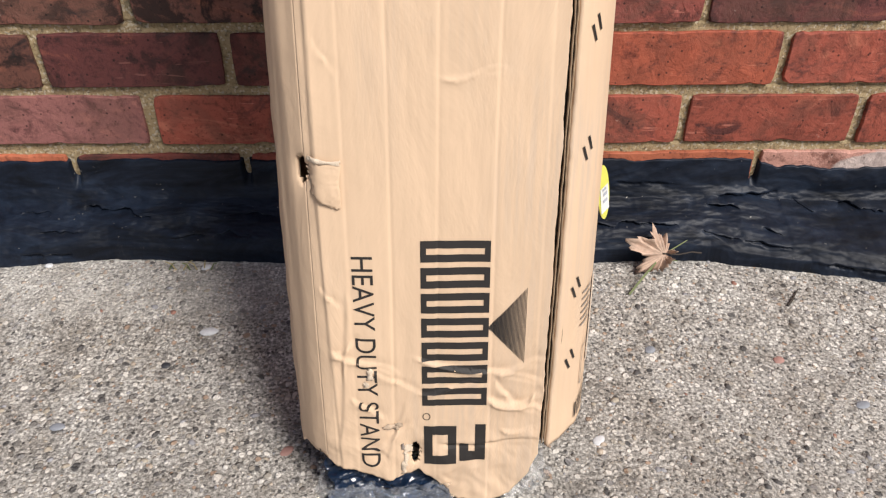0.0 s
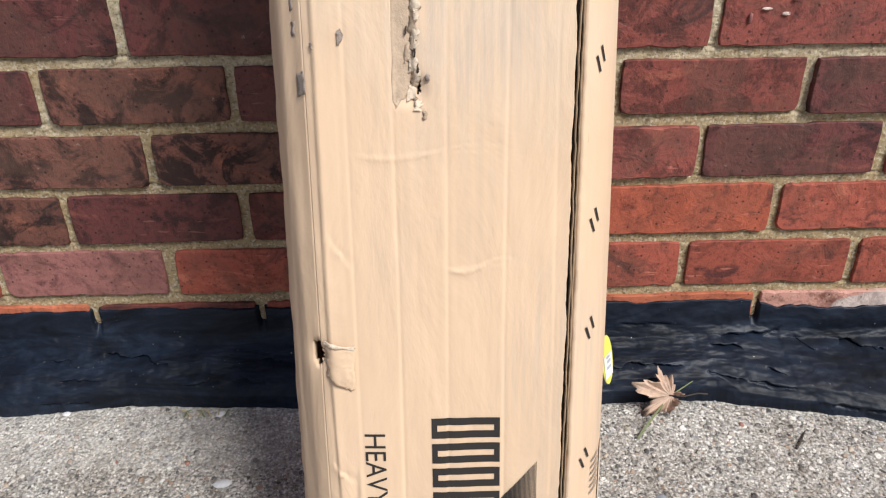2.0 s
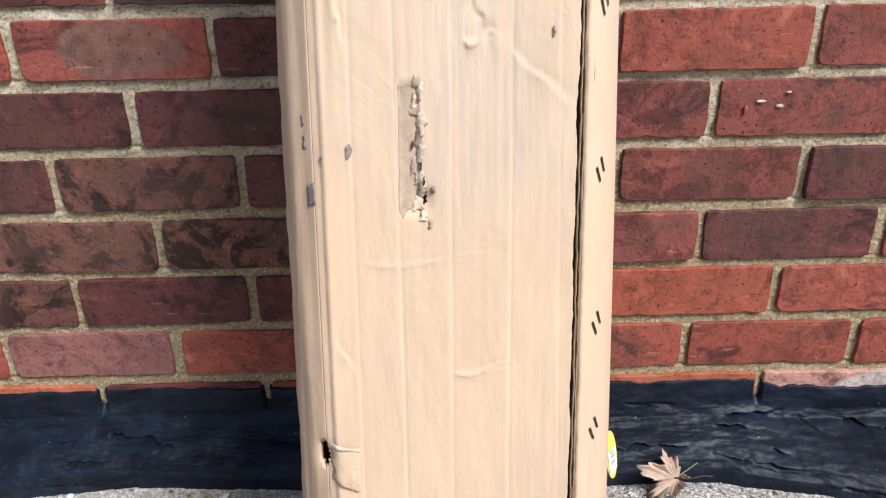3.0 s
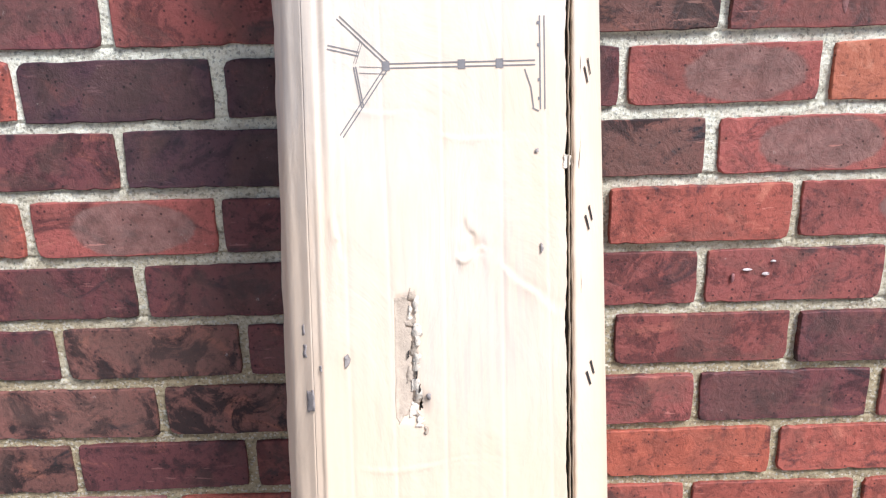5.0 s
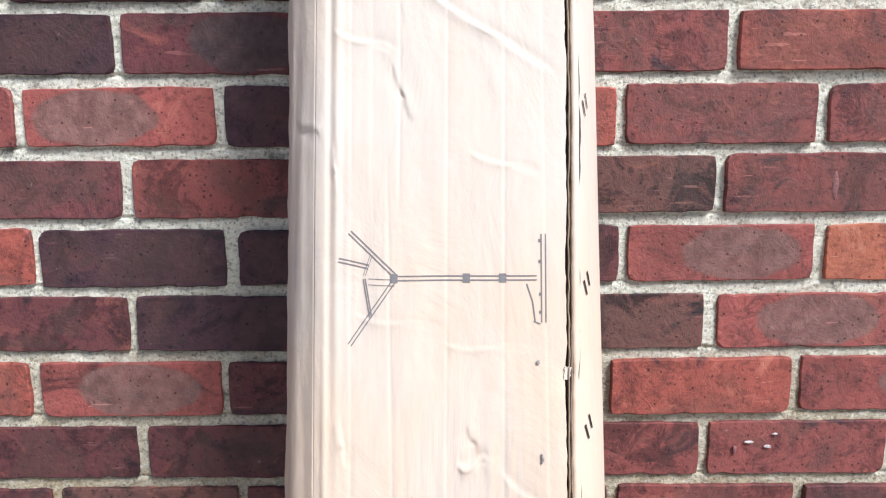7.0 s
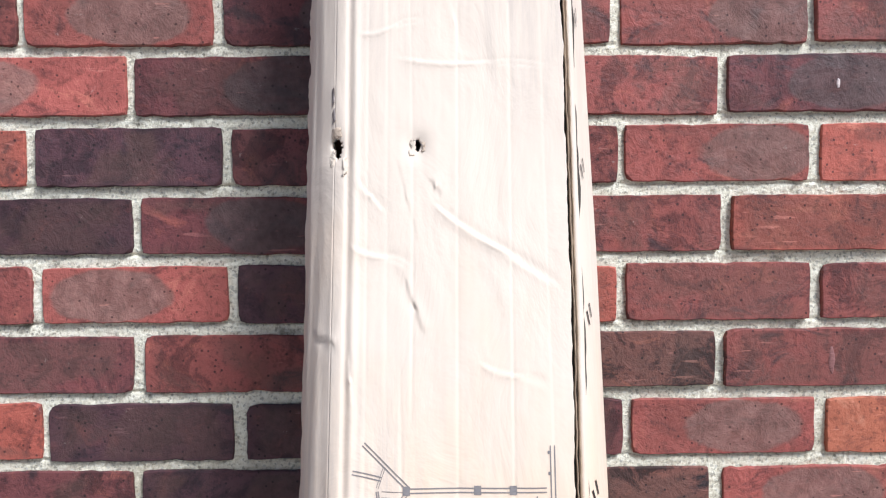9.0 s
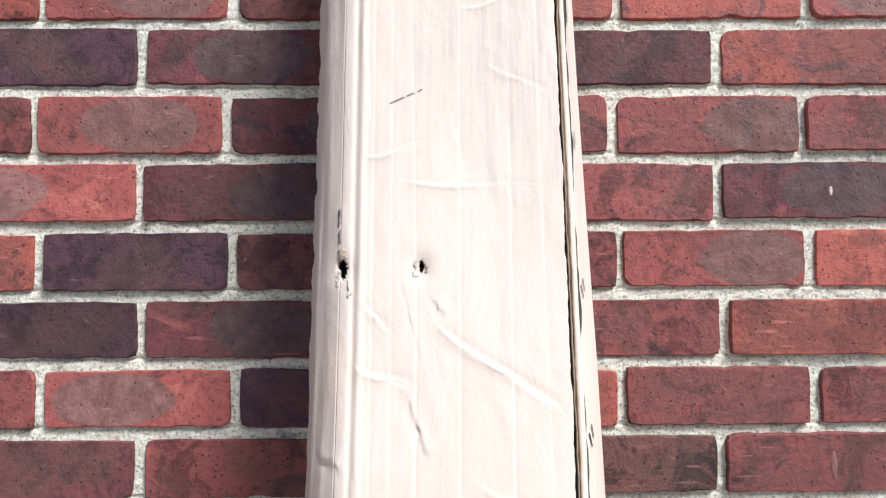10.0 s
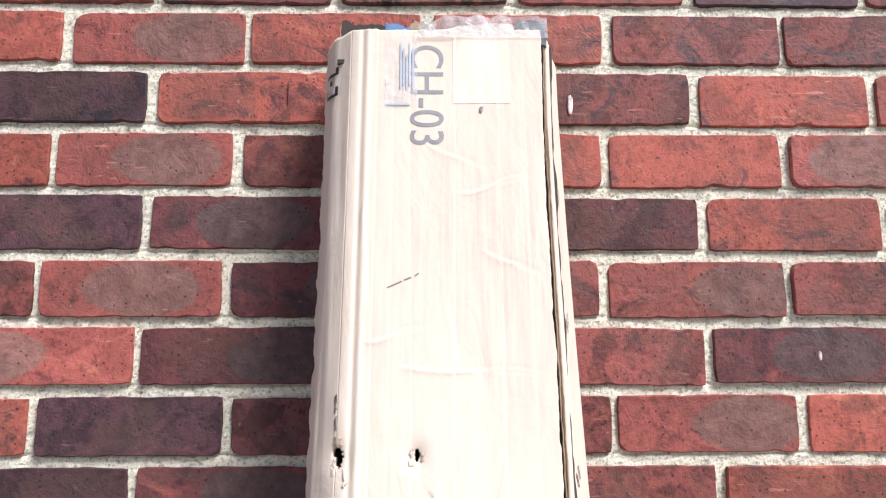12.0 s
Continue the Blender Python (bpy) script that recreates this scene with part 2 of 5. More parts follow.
def cardboard_material(name="corrugated_cardboard", tone=1.0):
    m = Mat(name, rough=0.82, spec=0.3)
    base = (0.69 * tone, 0.507 * tone, 0.352 * tone)
    v = m.coords((1, 0.15, 0.05))
    streak = m.noise(160, 4, 0.6, v)
    blotch = m.noise(10, 4, 0.6)
    scuff = m.noise(38, 5, 0.75, m.coords((1, 1, 0.35)), 0.5)
    col = m.mix(m.ramp(streak, [(0.35, 0.18), (0.6, 0.0)]), base, tuple(c * 0.72 for c in base))
    col = m.mix(m.ramp(blotch, [(0.35, 0.22), (0.62, 0.0)]), col, tuple(c * 0.80 for c in base))
    col = m.mix(m.ramp(scuff, [(0.60, 0.0), (0.78, 0.22)]), col, (0.60, 0.50, 0.40))
    col = m.mix(m.ramp(m.noise(90, 5, 0.7, m.coords((1, 0.3, 0.2))), [(0.67, 0.0), (0.78, 0.28)]), col, (0.25, 0.2, 0.16))
    # overbright grey sheen of the upper end painted into the colour, in broad clouds
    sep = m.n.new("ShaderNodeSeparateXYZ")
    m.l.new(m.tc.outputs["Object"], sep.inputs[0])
    upper_sheen = m.ramp(m.math("ADD", sep.outputs[2], m.math("MULTIPLY_ADD", m.noise(9, 5, 0.65, m.coords((1, 1, 0.6))), 0.9, -0.45)), [(0.42, 0.0), (0.85, 0.72)])
    col = m.mix(upper_sheen, col, (0.645, 0.555, 0.465))
    worn = m.math("MULTIPLY", m.ramp(m.noise(6, 3, 0.5, m.coords((1, 1, 0.5))), [(0.48, 0.0), (0.66, 1.0)]), m.ramp(m.noise(210, 4, 0.7, m.coords((1, 0.15, 0.04))), [(0.42, 0.0), (0.62, 0.48)]))
    col = m.mix(worn, col, (0.46, 0.39, 0.335))
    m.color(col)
    wave = m.n.new("ShaderNodeTexWave")
    wave.wave_type, wave.bands_direction = "BANDS", "X"
    wave.inputs["Scale"].default_value, wave.inputs["Distortion"].default_value = 46.0, 0.05
    m.l.new(m.coords((1, 0.2, 0.03)), wave.inputs["Vector"])
    p = m.bump(wave.outputs["Fac"], 0.06, 0.0005)
    p = m.bump(m.noise(16, 5, 0.6, m.coords((1, 1, 0.5)), 0.8), 0.4, 0.006, p)
    m.bump(m.noise(500, 3), 0.12, 0.0004, p)
    return m.m


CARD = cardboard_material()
CARD_RAW = plain("torn_paper_layer", (0.72, 0.60, 0.47), 0.95, vary=0.5, scale=120, bump=0.8)
CARD_EDGE = plain("cardboard_cut_edge", (0.36, 0.26, 0.17), 0.95, vary=0.6, scale=150, bump=0.6)
# near-black brown: the shade inside the box is put into this colour
CARD_SHADE = plain("cardboard_inside_shade", (0.050, 0.038, 0.029), 0.95, vary=0.4)
INK = plain("black_print", (0.022, 0.019, 0.018), 0.65, vary=0.2, scale=200, bump=0)
INK_GREY = plain("grey_print", (0.20, 0.175, 0.165), 0.75, vary=0.3, scale=200, bump=0)
INK_LIGHT = plain("pale_grey_print", (0.29, 0.25, 0.22), 0.75, vary=0.3, scale=200, bump=0)
INK_BLUE = plain("blue_grey_ink", (0.25, 0.235, 0.235), 0.6, vary=0.3, scale=150, bump=0)
INK_PALE = plain("pale_blue_print", (0.42, 0.45, 0.52), 0.6, vary=0.2, bump=0)
# pale tape tone; on the box front it stands for glare as well
PALE_TAPE = plain("pale_glossy_tape", (0.72, 0.585, 0.455), 0.45, vary=0.08, scale=20, bump=0.05)
YELLOW = plain("yellow_label", (0.72, 0.73, 0.13), 0.5, vary=0.2)
STONE = stone_material()
LEAF = plain("dry_leaf", (0.62, 0.45, 0.35), 0.8, vary=0.9, scale=45, bump=0.6)
GRASS = plain("grass_blade", (0.13, 0.16, 0.06), 0.7, vary=0.3, bump=0)
STRAW = plain("dry_grass_blade", (0.36, 0.30, 0.16), 0.8, vary=0.3, bump=0)
TWIG = plain("dark_twig", (0.05, 0.04, 0.033), 0.85, vary=0.4)


def film_material(name, tint, opacity, rough=0.12):
    """Clear plastic film: partly see-through, with a sharp gloss and wrinkles."""
    m = Mat(name, rough, spec=0.6)
    m.color(tint)
    m.put(m.b.inputs["Alpha"], m.ramp(m.noise(30, 4, 0.6), [(0.3, max(opacity - 0.2, 0.0)), (0.7, min(opacity + 0.2, 1.0))]))
    m.bump(m.noise(55, 4, 0.6, None, 1.5), 0.8, 0.006)
    return m.m


TAPE = film_material("clear_packing_tape", (0.74, 0.73, 0.72), 0.34, 0.14)
STICKER_FILM = film_material("clear_sticker_film", (0.72, 0.72, 0.72), 0.22, 0.25)
def bag_material():
    m = Mat("clear_plastic_bag", 0.07, spec=0.8)
    m.color((0.90, 0.93, 0.97))
    m.b.inputs["Transmission Weight"].default_value = 0.88
    m.b.inputs["IOR"].default_value = 1.22
    m.bump(m.noise(70, 4, 0.6, None, 1.5), 0.7, 0.005)
    return m.m


BAG = bag_material()
BLACK_TAPE = plain("grey_black_tape", (0.10, 0.10, 0.105), 0.25, vary=0.7, scale=60, bump=0.05)
BLUE_PALE = plain("pale_blue_film", (0.14, 0.24, 0.42), 0.2, vary=0.5)
BLUE = plain("blue_plastic", (0.010, 0.022, 0.050), 0.10, vary=0.8, scale=60, bump=0.1)


# ---------------------------------------------------------------- mesh helpers
def link(name, data, material, parent=None, label="", smooth=True):
    ob = new(name, data)
    data.materials.append(material)
    if smooth:
        data.polygons.foreach_set("use_smooth", [True] * len(data.polygons))
    ob.parent = parent
    if label:
        ob["label"] = label
    return ob


def part(name, bm, material, parent, label="", smooth=False):
    """Links a bmesh as one mesh object under a thing or a part."""
    me = bpy.data.meshes.new(name)
    bm.normal_update()
    bm.to_mesh(me)
    bm.free()
    return link(name, me, material, parent, label, smooth)


def from_arrays(name, verts, faces):
    me = bpy.data.meshes.new(name)
    me.from_pydata([tuple(map(float, v)) for v in verts], [], faces)
    me.update()
    return me


def grid_faces(nu, nv, keep=None):
    """Quads of a grid of nu by nv points, u running fastest."""
    out = []
    for j in range(nv - 1):
        for i in range(nu - 1):
            if keep is None or keep(i, j):
                a = j * nu + i
                out.append((a, a + 1, a + 1 + nu, a + nu))
    return out


def wob(a, b, seed=0.0):
    """Smooth noise from -1 to 1 for numpy arrays."""
    a, b = np.asarray(a, float), np.asarray(b, float)
    out = np.zeros(np.broadcast(a, b).shape)
    amp = 1.0
    for k in range(4):
        f = 1.9 ** k
        out = out + amp * np.sin(a * f + 1.7 * np.sin(b * f * 0.83 + k + seed) + seed * 3.1) * np.cos(b * f * 1.13 + 1.3 * np.sin(a * f * 0.71 + 2 * k) + seed)
        amp *= 0.55
    return out / 2.0


def tube(points, radii, sides=6):
    """A bmesh tube along points."""
    bm = bmesh.new()
    rings = []
    for i, p in enumerate(points):
        p = Vector(p)
        d = (Vector(points[min(i + 1, len(points) - 1)]) - Vector(points[max(i - 1, 0)])).normalized()
        q = d.to_track_quat("Z", "Y")
        rings.append([bm.verts.new(p + q @ Vector((radii[i] * math.cos(6.2832 * k / sides), radii[i] * math.sin(6.2832 * k / sides), 0))) for k in range(sides)])
    for a, b in zip(rings, rings[1:]):
        for k in range(sides):
            bm.faces.new((a[k], a[(k + 1) % sides], b[(k + 1) % sides], b[k]))
    bm.faces.new(rings[0][::-1])
    bm.faces.new(rings[-1])
    return bm


# ---------------------------------------------------------------- ground
def ground_z(x, y):
    """The slab rises a little towards the wall."""
    x, y = np.asarray(x, float), np.asarray(y, float)
    rise = np.clip((y + 0.26) / 0.20, 0, 1)
    near = np.exp(-(x / 1.5) ** 2) * np.exp(-(np.minimum(y + 0.3, 0) / 1.0) ** 2)
    return 0.014 * rise * rise * (3 - 2 * rise) + near * (0.0022 * wob(x * 9, y * 11, 1.0) + 0.0010 * wob(x * 60, y * 55, 2.0))


def build_ground():
    far = [3, 6, 12, 30, 80, 200, 500]
    xs = np.array([-f for f in far[::-1]] + list(np.linspace(-1.2, 1.2, 361)) + far)
    ys = np.array([-f for f in far[::-1]] + list(np.linspace(-1.5, 0.1, 241)) + far)
    X, Y = np.meshgrid(xs, ys)
    Z = ground_z(X, Y)
    me = from_arrays("ground", np.stack([X, Y, Z], -1).reshape(-1, 3), grid_faces(len(xs), len(ys)))
    return tagged(link("ground", me, CONCRETE), "worn grey concrete paving with exposed small aggregate", "ground", kind="structure")


GROUND = build_ground()


# ---------------------------------------------------------------- brick wall
PITCH, COURSE, Z0 = 0.2, 0.0705, 0.1285
JOINT = 0.0125
# the kinds of brick, course by course from the painted lowest one upwards; each string starts at the same stretch of wall
# some darker kinds left of the box also carry its shadow in their colour
COURSES = ["oomrrowr", "rprrrrrr", "mkdmrRrm", "kkkDmdmr", "ddkddmdm", "dddmmmmr", "mrgdrrgr", "mdDkkgrm", "drDDdgor", "mdmmkmrd", "rmgDrmmr",
           "mDGdmrrm", "rrDdmgrm", "mgGmmGrm", "rmgGmgmr", "mDGddrmr", "rrgmrrgm", "dDrmmrrm", "mrgrrmmr", "rmdkmDmr", "mDrmgmrd", "rmrdmrGm"]
SHIFT = [0, 0, -.003, .003, .002, -.003, -.010, -.001, .005, .002, .000, .004, -.003, .001, -.008, .002, -.002, .001, .003, 0, -.003, .002]


def brick_mesh(seed):
    """One brick, its front towards -y, with worn, chipped arrises and a slightly hollow face."""
    rnd = random.Random(seed)
    hx, hz = (PITCH - JOINT * 0.88) / 2, (COURSE - JOINT) / 2
    ring = []
    nx, nz = 22, 7
    for i in range(nx):
        ring.append((-hx + 2 * hx * i / nx, -hz))
    for i in range(nz):
        ring.append((hx, -hz + 2 * hz * i / nz))
    for i in range(nx):
        ring.append((hx - 2 * hx * i / nx, hz))
    for i in range(nz):
        ring.append((-hx, hz - 2 * hz * i / nz))
    bm = bmesh.new()
    outer, front, inner = [], [], []
    # the arris wanders slowly, with a bite out of it here and there
    bites = [(rnd.uniform(-hx, hx), rnd.choice((-hz, hz)), rnd.uniform(0.003, 0.009), rnd.uniform(0.0008, 0.0030)) for _ in range(rnd.randint(2, 5))]
    bites += [(rnd.choice((-hx, hx)), rnd.choice((-hz, hz)), rnd.uniform(0.003, 0.007), rnd.uniform(0.0003, 0.0026)) for _ in range(2)]
    for x, z in ring:
        drift = noise.noise(Vector((x * 30, z * 30, seed * 7.3))) * 0.0011 + noise.noise(Vector((x * 110, z * 110, seed * 3.1))) * 0.0008
        bite = sum(d * math.exp(-((x - bx) ** 2 + (z - bz) ** 2) / w ** 2) for bx, bz, w, d in bites)
        sx, sz = x / hx, z / hz
        # rounded corners
        pull = 0.0009 * max(0.0, abs(sx) - 0.93) / 0.07 * max(0.0, abs(sz) - 0.7) / 0.3
        inx = math.copysign(1, x) * (abs(sx) > 0.98)
        inz = math.copysign(1, z) * (abs(sz) > 0.98)
        px, pz = x - inx * (drift + 0.5 * bite + pull), z - inz * (drift + 0.5 * bite + pull)
        outer.append(bm.verts.new((px, 0.05, pz)))
        front.append(bm.verts.new((px, 0.0011 + 0.6 * bite, pz)))
        k = 0.0009 + 0.5 * bite
        inner.append(bm.verts.new((px - inx * k, 0.0002 * rnd.random(), pz - inz * k)))
    n = len(ring)
    for i in range(n):
        j = (i + 1) % n
        bm.faces.new((outer[i], outer[j], front[j], front[i]))
        bm.faces.new((front[i], front[j], inner[j], inner[i]))
    bm.faces.new(inner)
    bmesh.ops.recalc_face_normals(bm, faces=bm.faces[:])
    me = bpy.data.meshes.new("brick")
    bm.to_mesh(me)
    bm.free()
    return me


# lumps, chips, pale scratches and a dark crack on brick faces: x, height, half sizes, kind of clay
MARKS = [(0.415, 0.727, 0.0034, 0.015, "p"), (0.161, 1.284, 0.0030, 0.011, "w"), (0.418, 1.009, 0.002, 0.005, "w"), (0.365, 0.449, 0.004, 0.002, "w"), (0.345, 0.454, 0.005, 0.0016, "w"), (-0.1495, 1.297, 0.0007, 0.014, "D"), (0.372, 0.463, 0.003, 0.0012, "w"), (0.330, 0.445, 0.002, 0.006, "p")]


def build_wall():
    wall = tagged(new("wall_north"), "old red and purple brick wall in running bond with pale mortar", "wall", kind="structure")
    xs, zs = np.linspace(-0.62, 0.62, 341), np.linspace(0.09, 1.50, 1001)
    xs = np.concatenate([[-4.0, -2.5, -1.5, -0.8], xs, [0.8, 1.5, 2.5, 4.0]])
    zs = np.concatenate([[-0.2, 0.0, 0.06], zs, [1.6, 2.0, 2.6, 3.2]])
    X, Z = np.meshgrid(xs, zs)
    Y = 0.0042 + 0.0013 * wob(X * 70, Z * 90, 3.0) + 0.0012 * wob(X * 310, Z * 290, 5.0)
    under = (Z - Z0 + 0.5 * COURSE) % COURSE - 0.5 * COURSE - JOINT / 2
    Y = Y + 0.0040 * np.exp(-((under + 0.0004) / 0.0016) ** 2) * (0.55 + 0.45 * wob(X * 40, Z * 15, 9.0))
    me = from_arrays("mortar", np.stack([X, Y, Z], -1).reshape(-1, 3), grid_faces(len(xs), len(zs)))
    link("mortar", me, MORTAR, wall, "pale grey rough sandy mortar")
    bm = bmesh.new()
    bmesh.ops.create_cube(bm, size=1, matrix=Matrix.Translation((0, 0.175, 1.5)) @ Matrix.Diagonal((8, 0.25, 3.4, 1)))
    part("wall_core", bm, MORTAR, wall)
    shapes = [brick_mesh(i) for i in range(14)]
    pools = {}
    rnd = random.Random(7)
    rest_v, rest_f = [], []
    for c in range(-1, 44):
        row = COURSES[c + 1] if c + 1 < len(COURSES) else None
        half = 0.5 if c % 2 else 0.0
        dx = SHIFT[c + 1] if row else 0.0
        for k in range(-19, 19):
            xc = (k + 0.5 - half - 1.5) * PITCH + dx
            zc = Z0 + (c + 0.5) * COURSE
            if row and -2 <= k - 0 <= 5:
                # k = -2 is the first letter of the course's string
                kind = row[k + 2]
                i = rnd.randrange(len(shapes))
                if (i, kind) not in pools:
                    me = shapes[i].copy()
                    me.materials.append(BRICK[kind])
                    me.polygons.foreach_set("use_smooth", [False] * len(me.polygons))
                    pools[(i, kind)] = me
                ob = new("brick", pools[(i, kind)])
                ob.parent = wall
                ob.matrix_basis = pose(xc + rnd.gauss(0, 0.0012), -abs(rnd.gauss(0, 0.0014)), zc + rnd.gauss(0, 0.0008), rnd.gauss(0, 0.5), rnd.gauss(0, 0.3), rnd.gauss(0, 0.35)) @ Matrix.Diagonal((1, 1, rnd.uniform(0.98, 1.03), 1))
            else:
                me = shapes[rnd.randrange(len(shapes))]
                base = len(rest_v)
                rest_v += [(v.co.x + xc, v.co.y, v.co.z + zc) for v in me.vertices]
                rest_f += [tuple(base + q for q in p.vertices) for p in me.polygons]
    for x, z, a, b, kind in MARKS:
        bm = bmesh.new()
        bmesh.ops.create_icosphere(bm, subdivisions=3, radius=1)
        for v in bm.verts:
            n = 1 + 0.3 * noise.noise(v.co * 1.6 + Vector((x * 40, 0, z * 40)))
            v.co = (v.co.x * a * n, v.co.y * 0.0012, v.co.z * b * n)
        mark = part("clay_lump", bm, BRICK[kind], wall, "small raised mark on a brick for a lump, chip, scratch or crack", True)
        mark.location = (x, -0.0022, z)
    ob = link("brickwork", from_arrays("brickwork", rest_v, rest_f), BRICK["m"], wall, smooth=False)
    ob["kind"] = "stuff"
    return wall


# ---------------------------------------------------------------- bitumen foot of the wall
def tar_edge(x):
    """How far the coating reaches out over the slab."""
    return np.interp(x, [-4, -0.49, -0.36, -0.16, 0.0, 0.21, 0.34, 0.43, 0.53, 0.7, 4], [0.07, 0.070, 0.058, 0.068, 0.066, 0.067, 0.066, 0.088, 0.108, 0.115, 0.11])


# cracks and folds in the coating: x and height of both ends, depth
CRACKS = [(-0.392, 0.0640, -0.312, 0.0585, 0.0075), (-0.44, 0.0475, -0.39, 0.0460, 0.003), (0.200, 0.0520, 0.305, 0.0500, 0.005), (0.340, 0.0645, 0.380, 0.0610, 0.007),
          (0.33, 0.0470, 0.375, 0.0400, 0.004), (0.375, 0.0420, 0.43, 0.0370, 0.0035), (0.448, 0.0640, 0.475, 0.0550, 0.005), (0.50, 0.0570, 0.58, 0.0560, 0.007), (-0.24, 0.0440, -0.19, 0.0470, 0.003),
          (-0.29, 0.0410, -0.245, 0.0440, 0.003), (-0.205, 0.0600, -0.17, 0.0570, 0.004), (0.355, 0.0690, 0.43, 0.0710, 0.005), (0.23, 0.0840, 0.30, 0.0820, 0.0015), (0.40, 0.0520, 0.425, 0.0440, 0.004),
          (-0.47, 0.0580, -0.43, 0.0600, 0.003), (-0.46, 0.0270, -0.40, 0.0240, 0.003), (0.45, 0.0260, 0.55, 0.0230, 0.004)]


def build_tar():
    xs = np.concatenate([[-4, -3, -2, -1.4, -1.0], np.linspace(-0.8, 0.8, 1401), [1.0, 1.4, 2, 3, 4]])
    us = np.linspace(0, 1, 130)
    X, U = np.meshgrid(xs, us)
    E = tar_edge(X) + 0.004 * wob(X * 18, X * 0 + 1, 4.0) + 0.002 * wob(X * 140, X * 0, 2.0) * np.clip((U - 0.9) / 0.1, 0, 1)
    top = 0.1165 + 0.0045 * wob(X * 17, X * 0 + 2.0, 7.0) + 0.0025 * wob(X * 90, X * 0, 3.0) - 0.006 * np.clip((X - 0.39) / 0.03, 0, 1) - 0.006 * np.clip((X - 0.40) / 0.02, 0, 1) * (1 + wob(X * 45, X * 0, 1.0))
    # profile from the painted brick face, over the fillet, to the lip on the slab
    ku = [0, 0.10, 0.26, 0.36, 0.50, 0.66, 0.82, 0.93, 1.0]
    ky = np.interp(U, ku, [0.004, -0.0035, -0.006, -0.012, -0.26, -0.55, -0.86, -0.985, -1.0])
    Y = np.where(U < 0.36, ky, -0.012 + (ky + 0.012) / 0.988 * (E - 0.012))
    kz = np.interp(U, ku, [1.0, 0.985, 0.66, 0.55, 0.47, 0.40, 0.29, 0.17, -0.05])
    G = ground_z(X, Y)
    Z = G + kz * (top - G)
    lumps = [noise.noise((x * 11, u * 4.5, 0.3)) * 0.0036 + noise.noise((x * 34, u * 13, 7.1)) * (0.0018 if x > 0.1 else 0.0009) + noise.noise((x * 120, u * 40, 3.7)) * 0.0005 for u in us for x in xs]
    bumpy = np.array(lumps).reshape(X.shape)
    env = np.clip(U * 6, 0, 1) * np.clip((1 - U) * 8, 0, 1)
    Y = Y - bumpy * env
    Z = Z + bumpy * env * 0.7
    for x0, z0, x1, z1, depth in CRACKS:
        k = np.clip((X - x0) / (x1 - x0), 0, 1)
        zc = z0 + (z1 - z0) * k + 0.0025 * wob(X * 120, X * 0, x0 * 9)
        inside = np.clip((X - x0) / 0.008, 0, 1) * np.clip((x1 - X) / 0.008, 0, 1)
        Y = Y + inside * depth * (np.exp(-((Z - zc) / (0.0011 + 0.0008 * np.sin(X * 160 + x0))) ** 2) * 1.6 - 0.35 * np.exp(-((Z - zc - 0.004) / 0.0025) ** 2))
    # half-filled upright joints of the painted course
    for xj in (-0.401, -0.201, -0.001, 0.199, 0.397, 0.599):
        Y = Y + np.exp(-((X - xj - 0.004 * U) / 0.0042) ** 4) * np.clip((0.27 - U) * 9, 0, 1) * 0.013
    me = from_arrays("bitumen_coating", np.stack([X, Y, Z], -1).reshape(-1, 3), grid_faces(len(xs), len(us)))
    return tagged(link("bitumen_skirt", me, TAR), "cracked glossy black bitumen coating along the wall foot", "wall coating", kind="structure")


build_tar()


# ---------------------------------------------------------------- cardboard box
BOW = np.polyfit([0, .229, .463, .66, .844, .931, 1.078, 1.21, 1.35], [-.396, -.350, -.304, -.252, -.205, -.185, -.158, -.140, -.118], 4)


def front_y(z):
    return np.polyval(BOW, z)


def ridge(d, width):
    return np.exp(-(d / width) ** 2)


